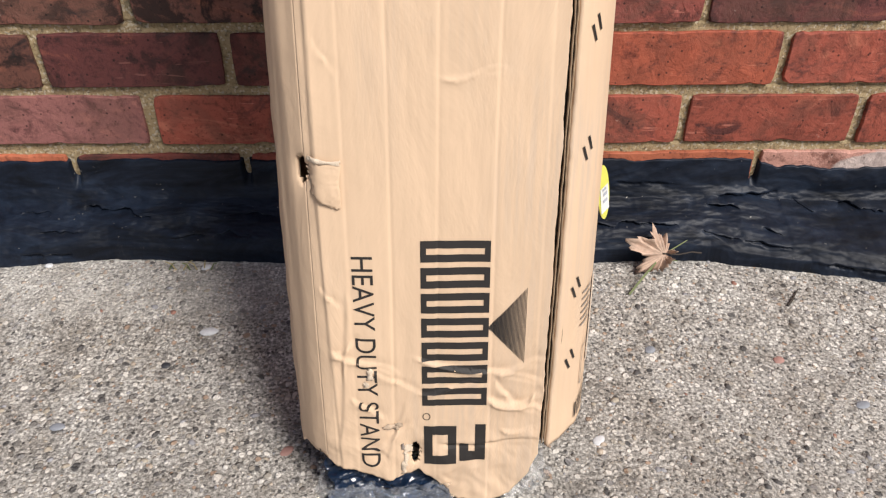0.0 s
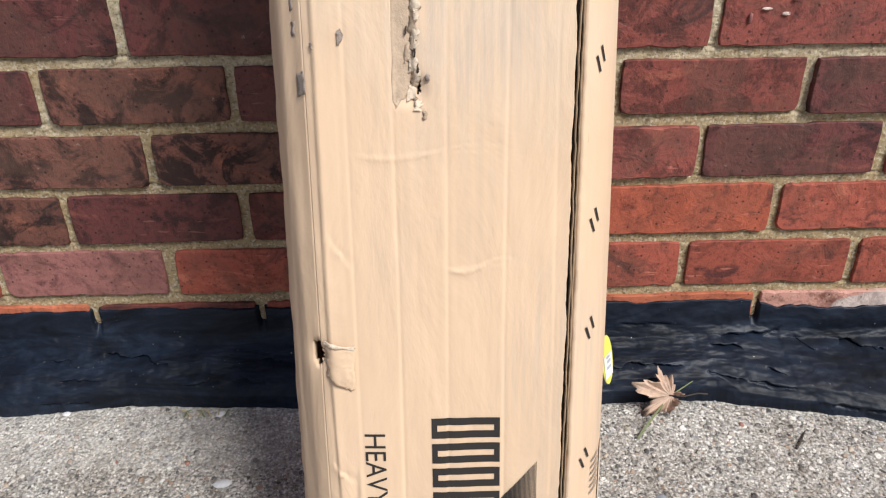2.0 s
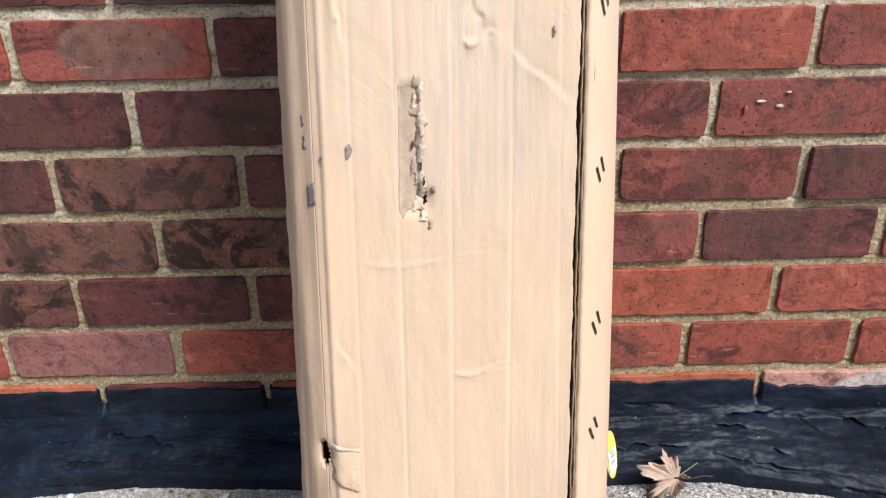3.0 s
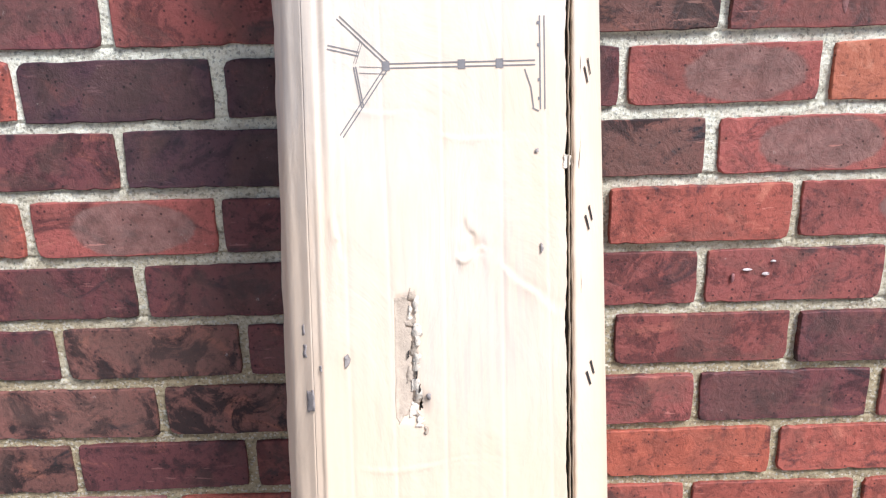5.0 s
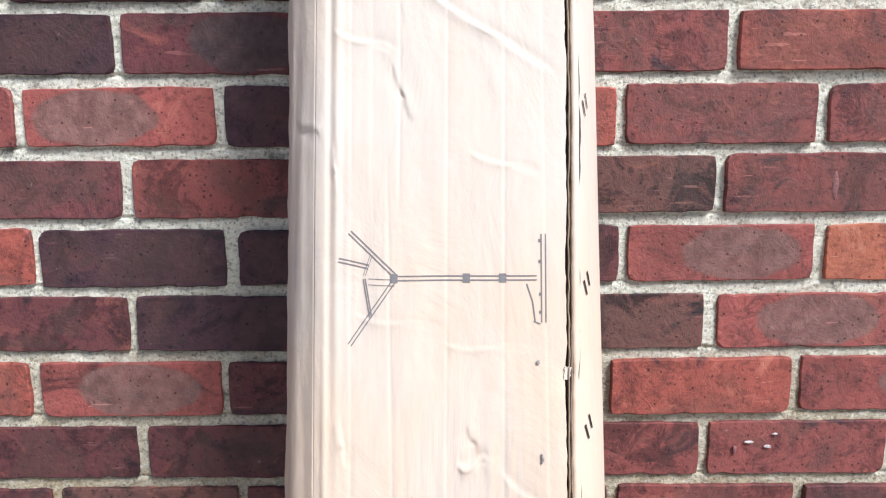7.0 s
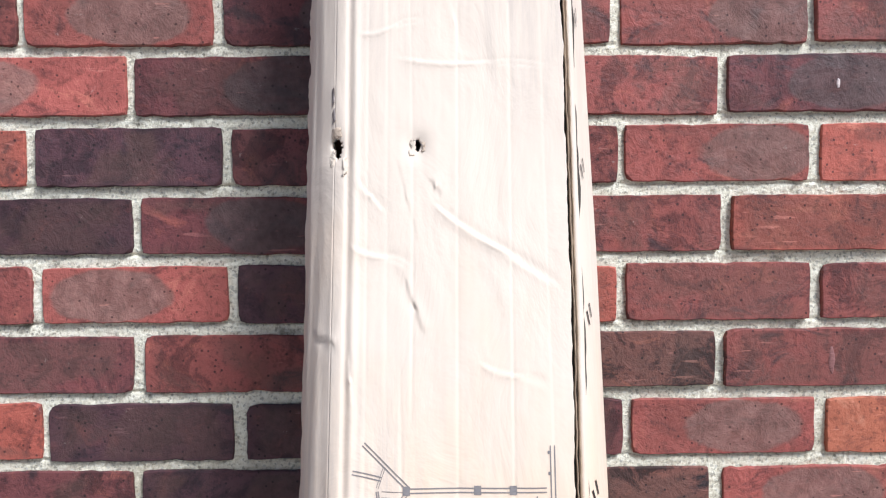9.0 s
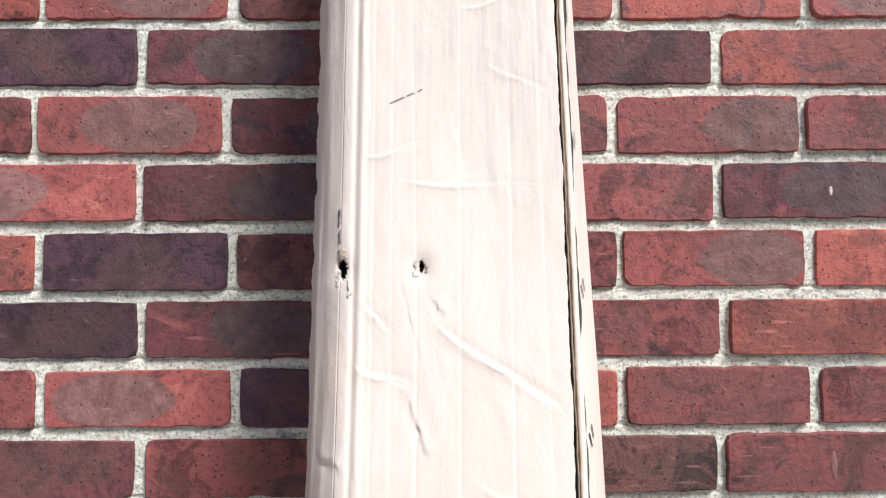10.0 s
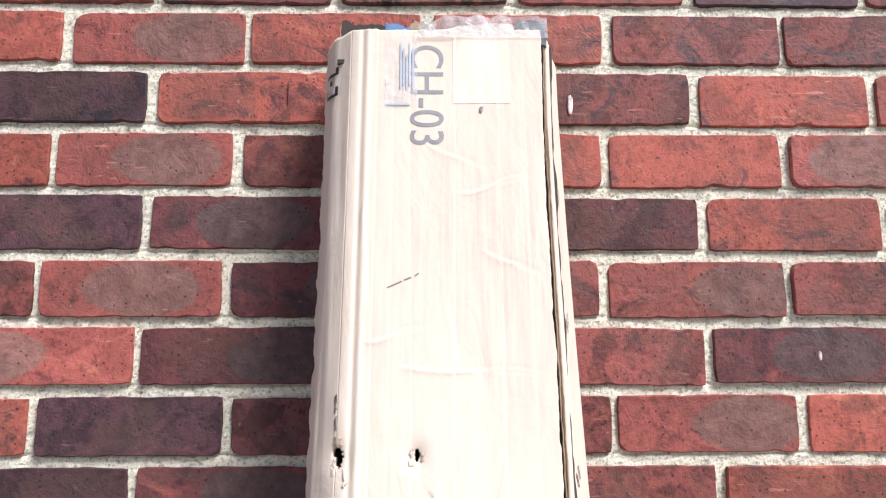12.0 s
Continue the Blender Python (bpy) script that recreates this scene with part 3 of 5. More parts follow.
def relief(x, z):
    """Outward swelling of the box's front, in metres: pressed creases, dents and folds."""
    r = 0.0014 * wob(x * 22, z * 7, 1.5) + 0.0006 * wob(x * 60, z * 16, 2.5)
    low = np.clip((0.78 - z) / 0.06, 0, 1)
    # long upright scores of the blank
    for xc, side, depth in ((-0.016 + 0.003 * np.sin(z * 5), low, 0.0013), (-0.0105 + 0.002 * np.sin(z * 9), 1 - low, 0.0015), (0.0205 + 0.010 * (z - 0.4), 1.0, 0.0008),
                            (0.058 + 0.013 * np.clip(z - 0.3, 0, 0.8), 1.0, 0.0012), (-0.043, 1.0, 0.0007), (0.092, 1.0, 0.0006), (-0.028, 1 - low, 0.0005)):
        r = r + np.interp(z, [0.7, 0.9], [0.62, 0.36]) * (0.6 + 0.4 * wob(z * 5, z * 0, depth * 900)) * side * depth * (-0.40 * np.tanh((x - xc) / 0.0009) * ridge(x - xc, 0.008) - 0.75 * ridge(x - xc - 0.0008, 0.0014))
    # rolled folds beside the corner
    wide = np.clip((z - 0.5) / 0.2, 0, 1)
    r = r + 0.0007 * ridge(x + 0.066, 0.006) + 0.0008 * (1 - wide) * (np.tanh((x + 0.0625 - 0.012 * np.clip(0.28 - z, 0, 0.3) * 2.2) / 0.0010) * ridge(x + 0.0615, 0.010)) - wide * 0.0013 * ridge(x + 0.0575, 0.0026) + wide * 0.0012 * ridge(x + 0.052, 0.003)
    # creases: both ends, height, width
    for x0, z0, x1, z1, h, w in ((0.008, 0.885, 0.100, 0.822, 0.0022, 0.0028), (-0.055, 0.855, -0.010, 0.838, 0.0012, 0.003), (0.015, 0.893, 0.004, 0.905, 0.0015, 0.003),
                                 (-0.014, 0.83, 0.000, 0.79, -0.0018, 0.003), (0.060, 0.555, 0.100, 0.520, 0.0013, 0.003), (0.030, 0.560, 0.052, 0.563, 0.0020, 0.004), (0.036, 0.585, 0.046, 0.565, -0.0016, 0.004),
                                 (-0.04, 0.423, 0.06, 0.425, 0.0006, 0.0018), (0.020, 0.348, 0.066, 0.352, 0.0010, 0.0022), (-0.02, 1.000, 0.10, 0.992, 0.0009, 0.002), (0.03, 1.15, 0.09, 1.165, 0.0010, 0.003),
                                 (-0.050, 0.590, -0.046, 0.560, 0.0022, 0.0022), (-0.085, 0.790, -0.066, 0.780, -0.003, 0.004), (0.00, 0.150, 0.10, 0.125, 0.0020, 0.003), (0.056, 0.112, 0.100, 0.100, 0.0030, 0.004), (-0.055, 0.075, -0.045, 0.20, 0.0022, 0.003), (0.06, 0.135, 0.10, 0.145, 0.0020, 0.004), (-0.02, 0.060, -0.005, 0.110, 0.0020, 0.003),
                                 (-0.06, 0.155, -0.01, 0.135, 0.0020, 0.003), (0.020, 0.070, 0.10, 0.072, -0.0022, 0.004), (-0.004, 0.86, -0.02, 0.92, 0.0007, 0.002), (0.02, 1.06, 0.03, 1.00, 0.0007, 0.003),
                                 (-0.060, 0.150, -0.035, 0.165, 0.0022, 0.0022), (-0.064, 0.205, -0.050, 0.190, 0.0016, 0.002), (-0.046, 0.115, -0.020, 0.095, 0.0022, 0.0024), (-0.030, 0.065, 0.000, 0.092, 0.0026, 0.0024),
                                 (0.062, 0.128, 0.078, 0.105, 0.0026, 0.0026), (0.078, 0.105, 0.101, 0.118, 0.0030, 0.0026), (0.066, 0.085, 0.100, 0.082, 0.0014, 0.0018), (-0.030, 0.140, 0.006, 0.118, 0.0020, 0.002),
                                 (0.004, 0.118, 0.052, 0.128, 0.0014, 0.002), (-0.055, 0.775, -0.051, 0.742, 0.0018, 0.002), (0.040, 0.770, 0.090, 0.752, 0.0010, 0.002), (-0.050, 0.905, -0.030, 0.880, 0.0014, 0.002),
                                 (-0.040, 0.660, 0.020, 0.648, 0.0006, 0.002), (0.020, 0.640, 0.085, 0.634, 0.0006, 0.002), (0.05, 1.10, 0.10, 1.075, 0.0010, 0.002), (-0.05, 1.02, 0.00, 1.03, 0.0010, 0.002),
                                 (0.00, 1.20, 0.06, 1.17, 0.0008, 0.002), (-0.052, 1.14, -0.046, 1.05, 0.0014, 0.002), (-0.058, 0.37, -0.045, 0.35, 0.0010, 0.002)):
        dx, dz = x1 - x0, z1 - z0
        t = np.clip(((x - x0) * dx + (z - z0) * dz) / (dx * dx + dz * dz), 0, 1)
        bend = 0.003 * np.sin(t * 6.0)
        d = np.hypot(x - x0 - t * dx, z - z0 - t * dz + bend)
        s = ((x - x0) * dz - (z - z0) * dx) / math.hypot(dx, dz)
        fade = np.clip(t * 8, 0, 1) * np.clip((1 - t) * 8, 0, 1) + 0.15
        r = r + 1.35 * h * fade * (0.55 * ridge(d, w * 0.42) + 0.30 * np.tanh(s / (w * 0.5)) * ridge(d, w * 1.8))
    # the peeled strip lies deeper, with a ragged rim
    inside = np.clip((x + 0.0125) / 0.002, 0, 1) * np.clip((0.002 - x) / 0.002, 0, 1) * np.clip((z - 0.452) / 0.004, 0, 1) * np.clip((0.538 - z) / 0.006, 0, 1)
    r = r - 0.0022 * inside
    # punched-in spots
    for xh, zh, wh in ((-0.067, 0.928, 0.010), (-0.005, 0.930, 0.008), (0.109, 0.618, 0.007), (0.003, 0.463, 0.006), (-0.071, 0.286, 0.009), (0.002, 0.062, 0.008)):
        r = r - 0.0035 * ridge(np.hypot(x - xh, (z - zh) * 0.8), wh)
    # battered foot
    r = r + np.clip((0.12 - z) / 0.12, 0, 1) * 0.005 * wob(x * 55, z * 40, 8.0)
    return r


# outline of the box in plan: across, and back from the front face
LEFT = [(-0.050, 0.0), (-0.060, 0.0006), (-0.068, 0.004), (-0.075, 0.011), (-0.081, 0.019), (-0.086, 0.028), (-0.0915, 0.045), (-0.0945, 0.065), (-0.0955, 0.09), (-0.092, 0.113)]
RIGHT = [(0.1120, 0.002), (0.1175, 0.008), (0.1225, 0.015), (0.1285, 0.025), (0.1345, 0.037), (0.1395, 0.050), (0.143, 0.066), (0.144, 0.085), (0.139, 0.111)]


def seam_x(z):
    """The open seam wanders with the height."""
    return np.interp(z, [0, 0.2, 0.4, 0.6, 0.8, 1.0, 1.2, 1.34], [0.101, 0.1035, 0.1055, 0.1085, 0.1125, 0.1135, 0.1125, 0.1150])


def foot(x, w):
    f = np.interp(x, [-0.10, -0.082, -0.060, -0.045, -0.020, 0.004, 0.012, 0.024, 0.030, 0.052, 0.078, 0.095, 0.103, 0.14], [0.066, 0.066, 0.048, 0.046, 0.036, 0.046, 0.038, 0.028, 0.016, 0.013, 0.022, 0.043, 0.060, 0.085])
    return f - 0.55 * np.clip(w, 0, 0.2) + 0.0016 * wob(x * 300, x * 0, 1.0)


def crown(x, w):
    return 1.314 - 0.06 * w + 0.0012 * wob(x * 280, x * 0, 4.0) - 0.012 * np.clip((x - 0.105) / 0.01, 0, 1)


def smooth_line(points, step):
    pts = np.array(points)
    d = np.concatenate([[0], np.cumsum(np.hypot(*np.diff(pts, axis=0).T))])
    s = np.linspace(0, d[-1], max(int(d[-1] / step), 2))
    # light smoothing of the polyline
    out = np.stack([np.interp(s, d, pts[:, 0]), np.interp(s, d, pts[:, 1])], 1)
    for _ in range(6):
        out[1:-1] = (out[:-2] + 2 * out[1:-1] + out[2:]) / 4
    return out


HOLES = [(-0.067, 0.928, 0.0042, 0.0085), (-0.0045, 0.930, 0.0022, 0.0045), (0.003, 0.464, 0.0022, 0.006), (-0.0715, 0.286, 0.0050, 0.0095), (0.0010, 0.061, 0.0038, 0.0095), (-0.0045, 0.515, 0.0006, 0.003)]


def sheet(name, line, rows, parent, label="", holes=()):
    """A cardboard wall that follows a plan line over the whole height."""
    line = np.asarray(line)
    v = np.linspace(0, 1, rows)
    LX, V = np.meshgrid(line[:, 0], v)
    W = np.meshgrid(line[:, 1], v)[0]
    Z = foot(LX, W) + V * (crown(LX, W) - foot(LX, W))
    X = LX.copy()
    if name == "front_panel":
        k = np.clip((LX - 0.06) / (0.104 - 0.06), 0, 1)
        edge = seam_x(Z) - 0.0040 + 0.0011 * wob(Z * 70, Z * 0, 3.0) + 0.0005 * wob(Z * 260, Z * 0, 1.0)
        X = LX + k * (edge - 0.104)
    if name == "side_panel":
        shift = (seam_x(Z) - 0.109) * np.clip(1 - W / 0.03, 0, 1)
        shift = shift - 0.007 * np.clip((Z - 0.85) / 0.4, 0, 1) * np.clip(W / 0.03, 0, 1)
        X = LX + shift + np.clip(1 - W / 0.006, 0, 1) * (0.001 * wob(Z * 90, Z * 0, 5.0) + 0.0006 * wob(Z * 330, Z * 0, 2.0))
    if name == "left_panel":
        # the crushed side bulges out from the corner
        out = np.clip((W - 0.004) / 0.020, 0, 1)
        X, W = X - 0.0036 * out, W - 0.0012 * out
        # soft upright folds and a nibbled outline
        W = W + (0.0010 * np.sin(W * 330 + 1.5 * np.sin(Z * 9)) + 0.0007 * wob(W * 420, Z * 14, 2.0)) * np.clip(W / 0.02, 0, 1) * np.clip((0.1 - W) / 0.02, 0, 1)
        X = X - 0.0015 * np.clip((W - 0.03) / 0.02, 0, 1) * (wob(Z * 60, W * 20, 6.0) + np.clip((Z - 0.8) * 6, 0, 1) * (1.1 * wob(Z * 210, W * 60, 3.0) + 0.5))
    Y = front_y(Z) + W - relief(X, Z) * np.clip(1 - W / 0.05, 0.15, 1)
    keep = None
    if holes:
        def keep(i, j):
            x, z = X[j, i], Z[j, i]
            return all(((x - a) / (rx * (1 + 0.3 * math.sin(z * 1900 + a * 50)))) ** 2 + ((z - b) / rz) ** 2 > 1 for a, b, rx, rz in holes)
    me = from_arrays(name, np.stack([X, Y, Z], -1).reshape(-1, 3), grid_faces(len(line), rows, keep))
    ob = link(name, me, CARD, parent, label)
    mod = ob.modifiers.new("thickness", "SOLIDIFY")
    mod.thickness, mod.offset = 0.004, -1.0
    return ob


def on_front(x, z, lift=0.0005):
    x, z = np.asarray(x, float), np.asarray(z, float)
    w = np.interp(-x, [-0.2, 0.050, 0.060, 0.068, 0.075, 0.081, 0.086], [0, 0, 0.0006, 0.004, 0.011, 0.019, 0.028])
    return front_y(z) + w - relief(x, z) * np.clip(1 - w / 0.05, 0.15, 1) - lift


def on_side(w, z, lift=0.0006):
    """A place on the right-hand wall of the box, w behind the front."""
    r = np.array(RIGHT)
    x = np.interp(w, r[:, 1], r[:, 0]) + (seam_x(z) - 0.109) * np.clip(1 - w / 0.03, 0, 1) - 0.007 * np.clip((z - 0.85) / 0.4, 0, 1) * np.clip(w / 0.03, 0, 1) + lift
    y = front_y(z) + w - relief(np.asarray(x), np.asarray(z)) * np.clip(1 - w / 0.05, 0.15, 1)
    return (float(x), float(y) - lift, float(z))


def decal(name, bm, material, parent, label="", lift=0.0004, cuts=0.003):
    """Lays a flat shape (x across, y up the box) on the box's front as ink or paper."""
    for _ in range(5):
        long = [e for e in bm.edges if e.calc_length() > cuts]
        if not long:
            break
        bmesh.ops.subdivide_edges(bm, edges=long, cuts=1)
        bmesh.ops.triangulate(bm, faces=bm.faces[:])
    co = np.array([v.co[:2] for v in bm.verts])
    ys = on_front(co[:, 0], co[:, 1], lift)
    for v, y in zip(bm.verts, ys):
        v.co = (v.co.x, y, v.co.y)
    bmesh.ops.recalc_face_normals(bm, faces=bm.faces[:])
    return part(name, bm, material, parent, label)


def rect(bm, x0, z0, x1, z1):
    bm.faces.new([bm.verts.new(p) for p in ((x0, z0, 0), (x1, z0, 0), (x1, z1, 0), (x0, z1, 0))])


def stroke(bm, a, b, width):
    a, b = Vector((*a, 0)), Vector((*b, 0))
    n = Vector((-(b - a).y, (b - a).x, 0)).normalized() * width / 2
    bm.faces.new([bm.verts.new(p) for p in (a - n, b - n, b + n, a + n)])


def ring(bm, cx, cz, rx, rz, width, steps=24, a0=0.0, a1=360.0):
    last = None
    for i in range(steps + 1):
        t = radians(a0 + (a1 - a0) * i / steps)
        c, s = math.cos(t), math.sin(t)
        pair = (bm.verts.new((cx + rx * c, cz + rz * s, 0)), bm.verts.new((cx + (rx - width) * c, cz + (rz - width) * s, 0)))
        if last:
            bm.faces.new((last[0], pair[0], pair[1], last[1]))
        last = pair


def lettering(text, x_base, x_cap, z_top, z_bottom):
    """A bmesh of text that reads down the box, its feet at x_base and its caps at x_cap."""
    cu = bpy.data.curves.new("text", "FONT")
    cu.body = text
    ob = bpy.data.objects.new("text", cu)
    scene.collection.objects.link(ob)
    dg = bpy.context.evaluated_depsgraph_get()
    me = bpy.data.meshes.new_from_object(ob.evaluated_get(dg))
    bpy.data.objects.remove(ob)
    bm = bmesh.new()
    bm.from_mesh(me)
    us, vs = [v.co.x for v in bm.verts], [v.co.y for v in bm.verts]
    u0, u1, v0, v1 = min(us), max(us), min(vs), max(vs)
    for v in bm.verts:
        v.co = (x_base + (v.co.y - v0) / (v1 - v0) * (x_cap - x_base), z_top + (v.co.x - u0) / (u1 - u0) * (z_bottom - z_top), 0)
    bmesh.ops.triangulate(bm, faces=bm.faces[:])
    return bm


def build_box():
    box = tagged(new("cardboard_box"), "long battered brown cardboard box leaning against the brick wall", "box")
    front_line = np.stack([np.concatenate([np.linspace(-0.068, -0.050, 28)[:-1], np.linspace(-0.050, 0.104, 234)]), np.zeros(261)], 1)
    front_line[:, 1] = np.interp(-front_line[:, 0], [-0.2, 0.050, 0.060, 0.068], [0, 0, 0.0006, 0.004])
    sheet("front_panel", front_line, 820, box, "creased tan front with torn spots and black print", HOLES)
    left = smooth_line([(-0.068, 0.004)] + LEFT[3:], 0.0018)
    sheet("left_panel", left[::-1], 420, box, "rounded crushed side with upright folds", HOLES)
    sheet("side_panel", smooth_line(RIGHT, 0.002), 420, box, "narrow side with pairs of slanted staple slits")
    sheet("back_panel", np.stack([np.linspace(-0.092, 0.139, 30), np.full(30, 0.112)], 1), 60, box)
    # the open seam: strip painted dark for shade, raw edges of the inner layers
    zs = np.linspace(0.07, 1.30, 500)
    def strip(name, material, off, width, back, wave, seed, label=""):
        x0 = seam_x(zs) + off + wave * wob(zs * 85, zs * 0, seed) + wave * 0.5 * wob(zs * 300, zs * 0, seed + 1)
        wd = width * (1 + 0.35 * wob(zs * 50, zs * 0, seed + 2))
        verts, n = [], len(zs)
        for x in (x0 - wd / 2, x0 + wd / 2):
            verts += list(zip(x, front_y(zs) + back, zs))
        for x in (x0 + wd / 2, x0 - wd / 2):
            verts += list(zip(x, front_y(zs) + back + 0.006, zs))
        faces = []
        for i in range(n - 1):
            for k in range(4):
                a, b = k * n, ((k + 1) % 4) * n
                faces.append((a + i, b + i, b + i + 1, a + i + 1))
        link(name, from_arrays(name, verts, faces), material, box, label)
    strip("seam_lining", CARD_SHADE, 0.0, 0.013, 0.0065, 0.0, 1.0, "strip in the open seam, painted dark as shade")
    strip("inner_edge", CARD_EDGE, -0.0016, 0.0008, 0.0012, 0.0007, 2.0, "raw brown corrugated edge")
    strip("inner_edge", CARD_EDGE, 0.0006, 0.0009, 0.0022, 0.0006, 5.0, "raw brown corrugated edge")
    # slanted staple slits in pairs
    for z in (0.135, 0.195, 0.297, 0.373, 0.476, 0.580, 0.677, 0.802, 0.913, 1.036, 1.150):
        for k in (-1, 1):
            bm = bmesh.new()
            pts = []
            for w, dz in ((0.0120 + k * 0.0024, 0.0055 + 0.0026 * k), (0.0138 + k * 0.0024, 0.0058 + 0.0026 * k), (0.0182 + k * 0.0024, -0.0050 + 0.0026 * k), (0.0166 + k * 0.0024, -0.0053 + 0.0026 * k)):
                pts.append(bm.verts.new(on_side(w, z + dz)))
            bm.faces.new(pts)
            part("staple_slit", bm, INK, box, "dark slanted slit")
    # print on the front: words, maker's mark as plain blocks, striped wedge
    decal("printed_lettering", lettering("HEAVY DUTY STAND", -0.0405, -0.0255, 0.230, 0.051), INK, box, "black words HEAVY DUTY STAND reading downwards")
    z = 0.241
    for i in range(7):
        bm = bmesh.new()
        h = 0.0155
        rect(bm, 0.0075, z - 0.0055, 0.056, z)
        rect(bm, 0.0075, z - h, 0.056, z - h + 0.0055)
        rect(bm, 0.0075, z - h + 0.0055, 0.0115, z - 0.0055)
        rect(bm, 0.0520, z - h + 0.0055, 0.0560, z - 0.0055)
        decal("mark_block", bm, INK, box, "black printed bars of a maker's mark")
        z -= 0.0196
    bm = bmesh.new()
    rect(bm, 0.0085, 0.052, 0.0335, 0.0605)
    rect(bm, 0.0085, 0.0605, 0.0150, 0.080)
    rect(bm, 0.0270, 0.0605, 0.0335, 0.080)
    rect(bm, 0.0085, 0.080, 0.0335, 0.0885)
    rect(bm, 0.0360, 0.0550, 0.0560, 0.0635)
    rect(bm, 0.0480, 0.0635, 0.0560, 0.0900)
    rect(bm, 0.0360, 0.0635, 0.0430, 0.0720)
    decal("emblem", bm, INK, box, "heavy black printed emblem of rounded bars")
    bm = bmesh.new()
    ring(bm, 0.0105, 0.0975, 0.0030, 0.0035, 0.0006, 16)
    decal("small_ring", bm, INK, box)
    bm = bmesh.new()
    for i in range(30):
        x = 0.0555 + 0.00093 * i
        hgt = 0.0305 * (i + 0.6) / 30
        wid = 0.00085 - 0.000018 * i
        rect(bm, x, 0.174 - hgt, x + wid, 0.174 + hgt * 1.02)
    wedge = decal("striped_wedge", bm, INK, box, "black striped printed wedge", cuts=0.006)
    tagged(wedge, kind="stuff")
    # line drawing of a tripod stand with a cross bar
    bm = bmesh.new()
    def twin(a, b, gap, wd=0.0008):
        d = (Vector(b) - Vector(a)).normalized()
        n = Vector((-d.y, d.x)) * gap / 2
        stroke(bm, Vector(a) + n, Vector(b) + n, wd)
        stroke(bm, Vector(a) - n, Vector(b) - n, wd)
    twin((-0.012, 0.684), (0.086, 0.684), 0.0028)
    twin((-0.012, 0.686), (-0.043, 0.7155), 0.0024)
    twin((-0.012, 0.683), (-0.043, 0.640), 0.0024)
    twin((-0.030, 0.692), (-0.0505, 0.697), 0.0024)
    twin((-0.030, 0.682), (-0.012, 0.681), 0.0040, 0.0004)
    twin((-0.033, 0.684), (-0.0285, 0.658), 0.0014)
    twin((-0.033, 0.686), (-0.028, 0.700), 0.0014, 0.0004)
    twin((0.0905, 0.654), (0.0910, 0.7135), 0.0030)
    for x in (-0.0125, 0.0375, 0.0625):
        rect(bm, x - 0.0025, 0.681, x + 0.0025, 0.687)
    for zz in (0.660, 0.672, 0.694, 0.708):
        rect(bm, 0.0875, zz, 0.0895, zz + 0.002)
    decal("stand_drawing", bm, INK_GREY, box, "fine grey line drawing of a tripod stand")
    bm = bmesh.new()
    for a, b in (((0.079, 0.680), (0.083, 0.668)), ((0.083, 0.668), (0.0845, 0.655)), ((0.0835, 0.655), (0.088, 0.653))):
        stroke(bm, a, b, 0.0008)
    decal("pen_scrawl", bm, INK_GREY, box)
    bm = bmesh.new()
    for a, b in (((-0.030, 1.0655), (-0.018, 1.071)), ((-0.016, 1.072), (-0.010, 1.0745)), ((-0.007, 1.0755), (-0.0035, 1.078))):
        stroke(bm, a, b, 0.0011)
    decal("scratch_mark", bm, INK_GREY, box, "short broken dark scratch")
    decal("printed_code", lettering("CH-03", -0.0125, 0.0185, 1.2975, 1.197), INK_BLUE, box, "grey printed code CH-03 reading downwards")
    # near the top: tape patch with its glare painted pale, and a clear sticker
    bm = bmesh.new()
    rect(bm, 0.027, 1.238, 0.080, 1.308)
    decal("white_label", bm, PALE_TAPE, box, "glossy tape patch, glare painted into its pale colour", 0.0003)
    bm = bmesh.new()
    rect(bm, -0.036, 1.234, -0.006, 1.309)
    clear = decal("clear_label", bm, STICKER_FILM, box, "clear sticker with faint blue print", 0.0009)
    bm = bmesh.new()
    for i in range(5):
        rect(bm, -0.022 + 0.0028 * i, 1.252 + 0.004 * (i % 2), -0.0205 + 0.0028 * i, 1.300 - 0.006 * (i % 3))
    rect(bm, -0.034, 1.236, -0.012, 1.238)
    decal("faint_print", bm, INK_PALE, clear, "", 0.0013)
    return box


BOX = build_box()


def ragged(points, seed, amount, steps=6):
    """A closed outline with small irregular teeth between the given corners."""
    rnd = random.Random(seed)
    out = []
    for a, b in zip(points, points[1:] + points[:1]):
        for i in range(steps):
            t = i / steps
            k = amount if i else amount * 0.4
            out.append((a[0] + (b[0] - a[0]) * t + rnd.gauss(0, k), a[1] + (b[1] - a[1]) * t + rnd.gauss(0, k)))
    return out


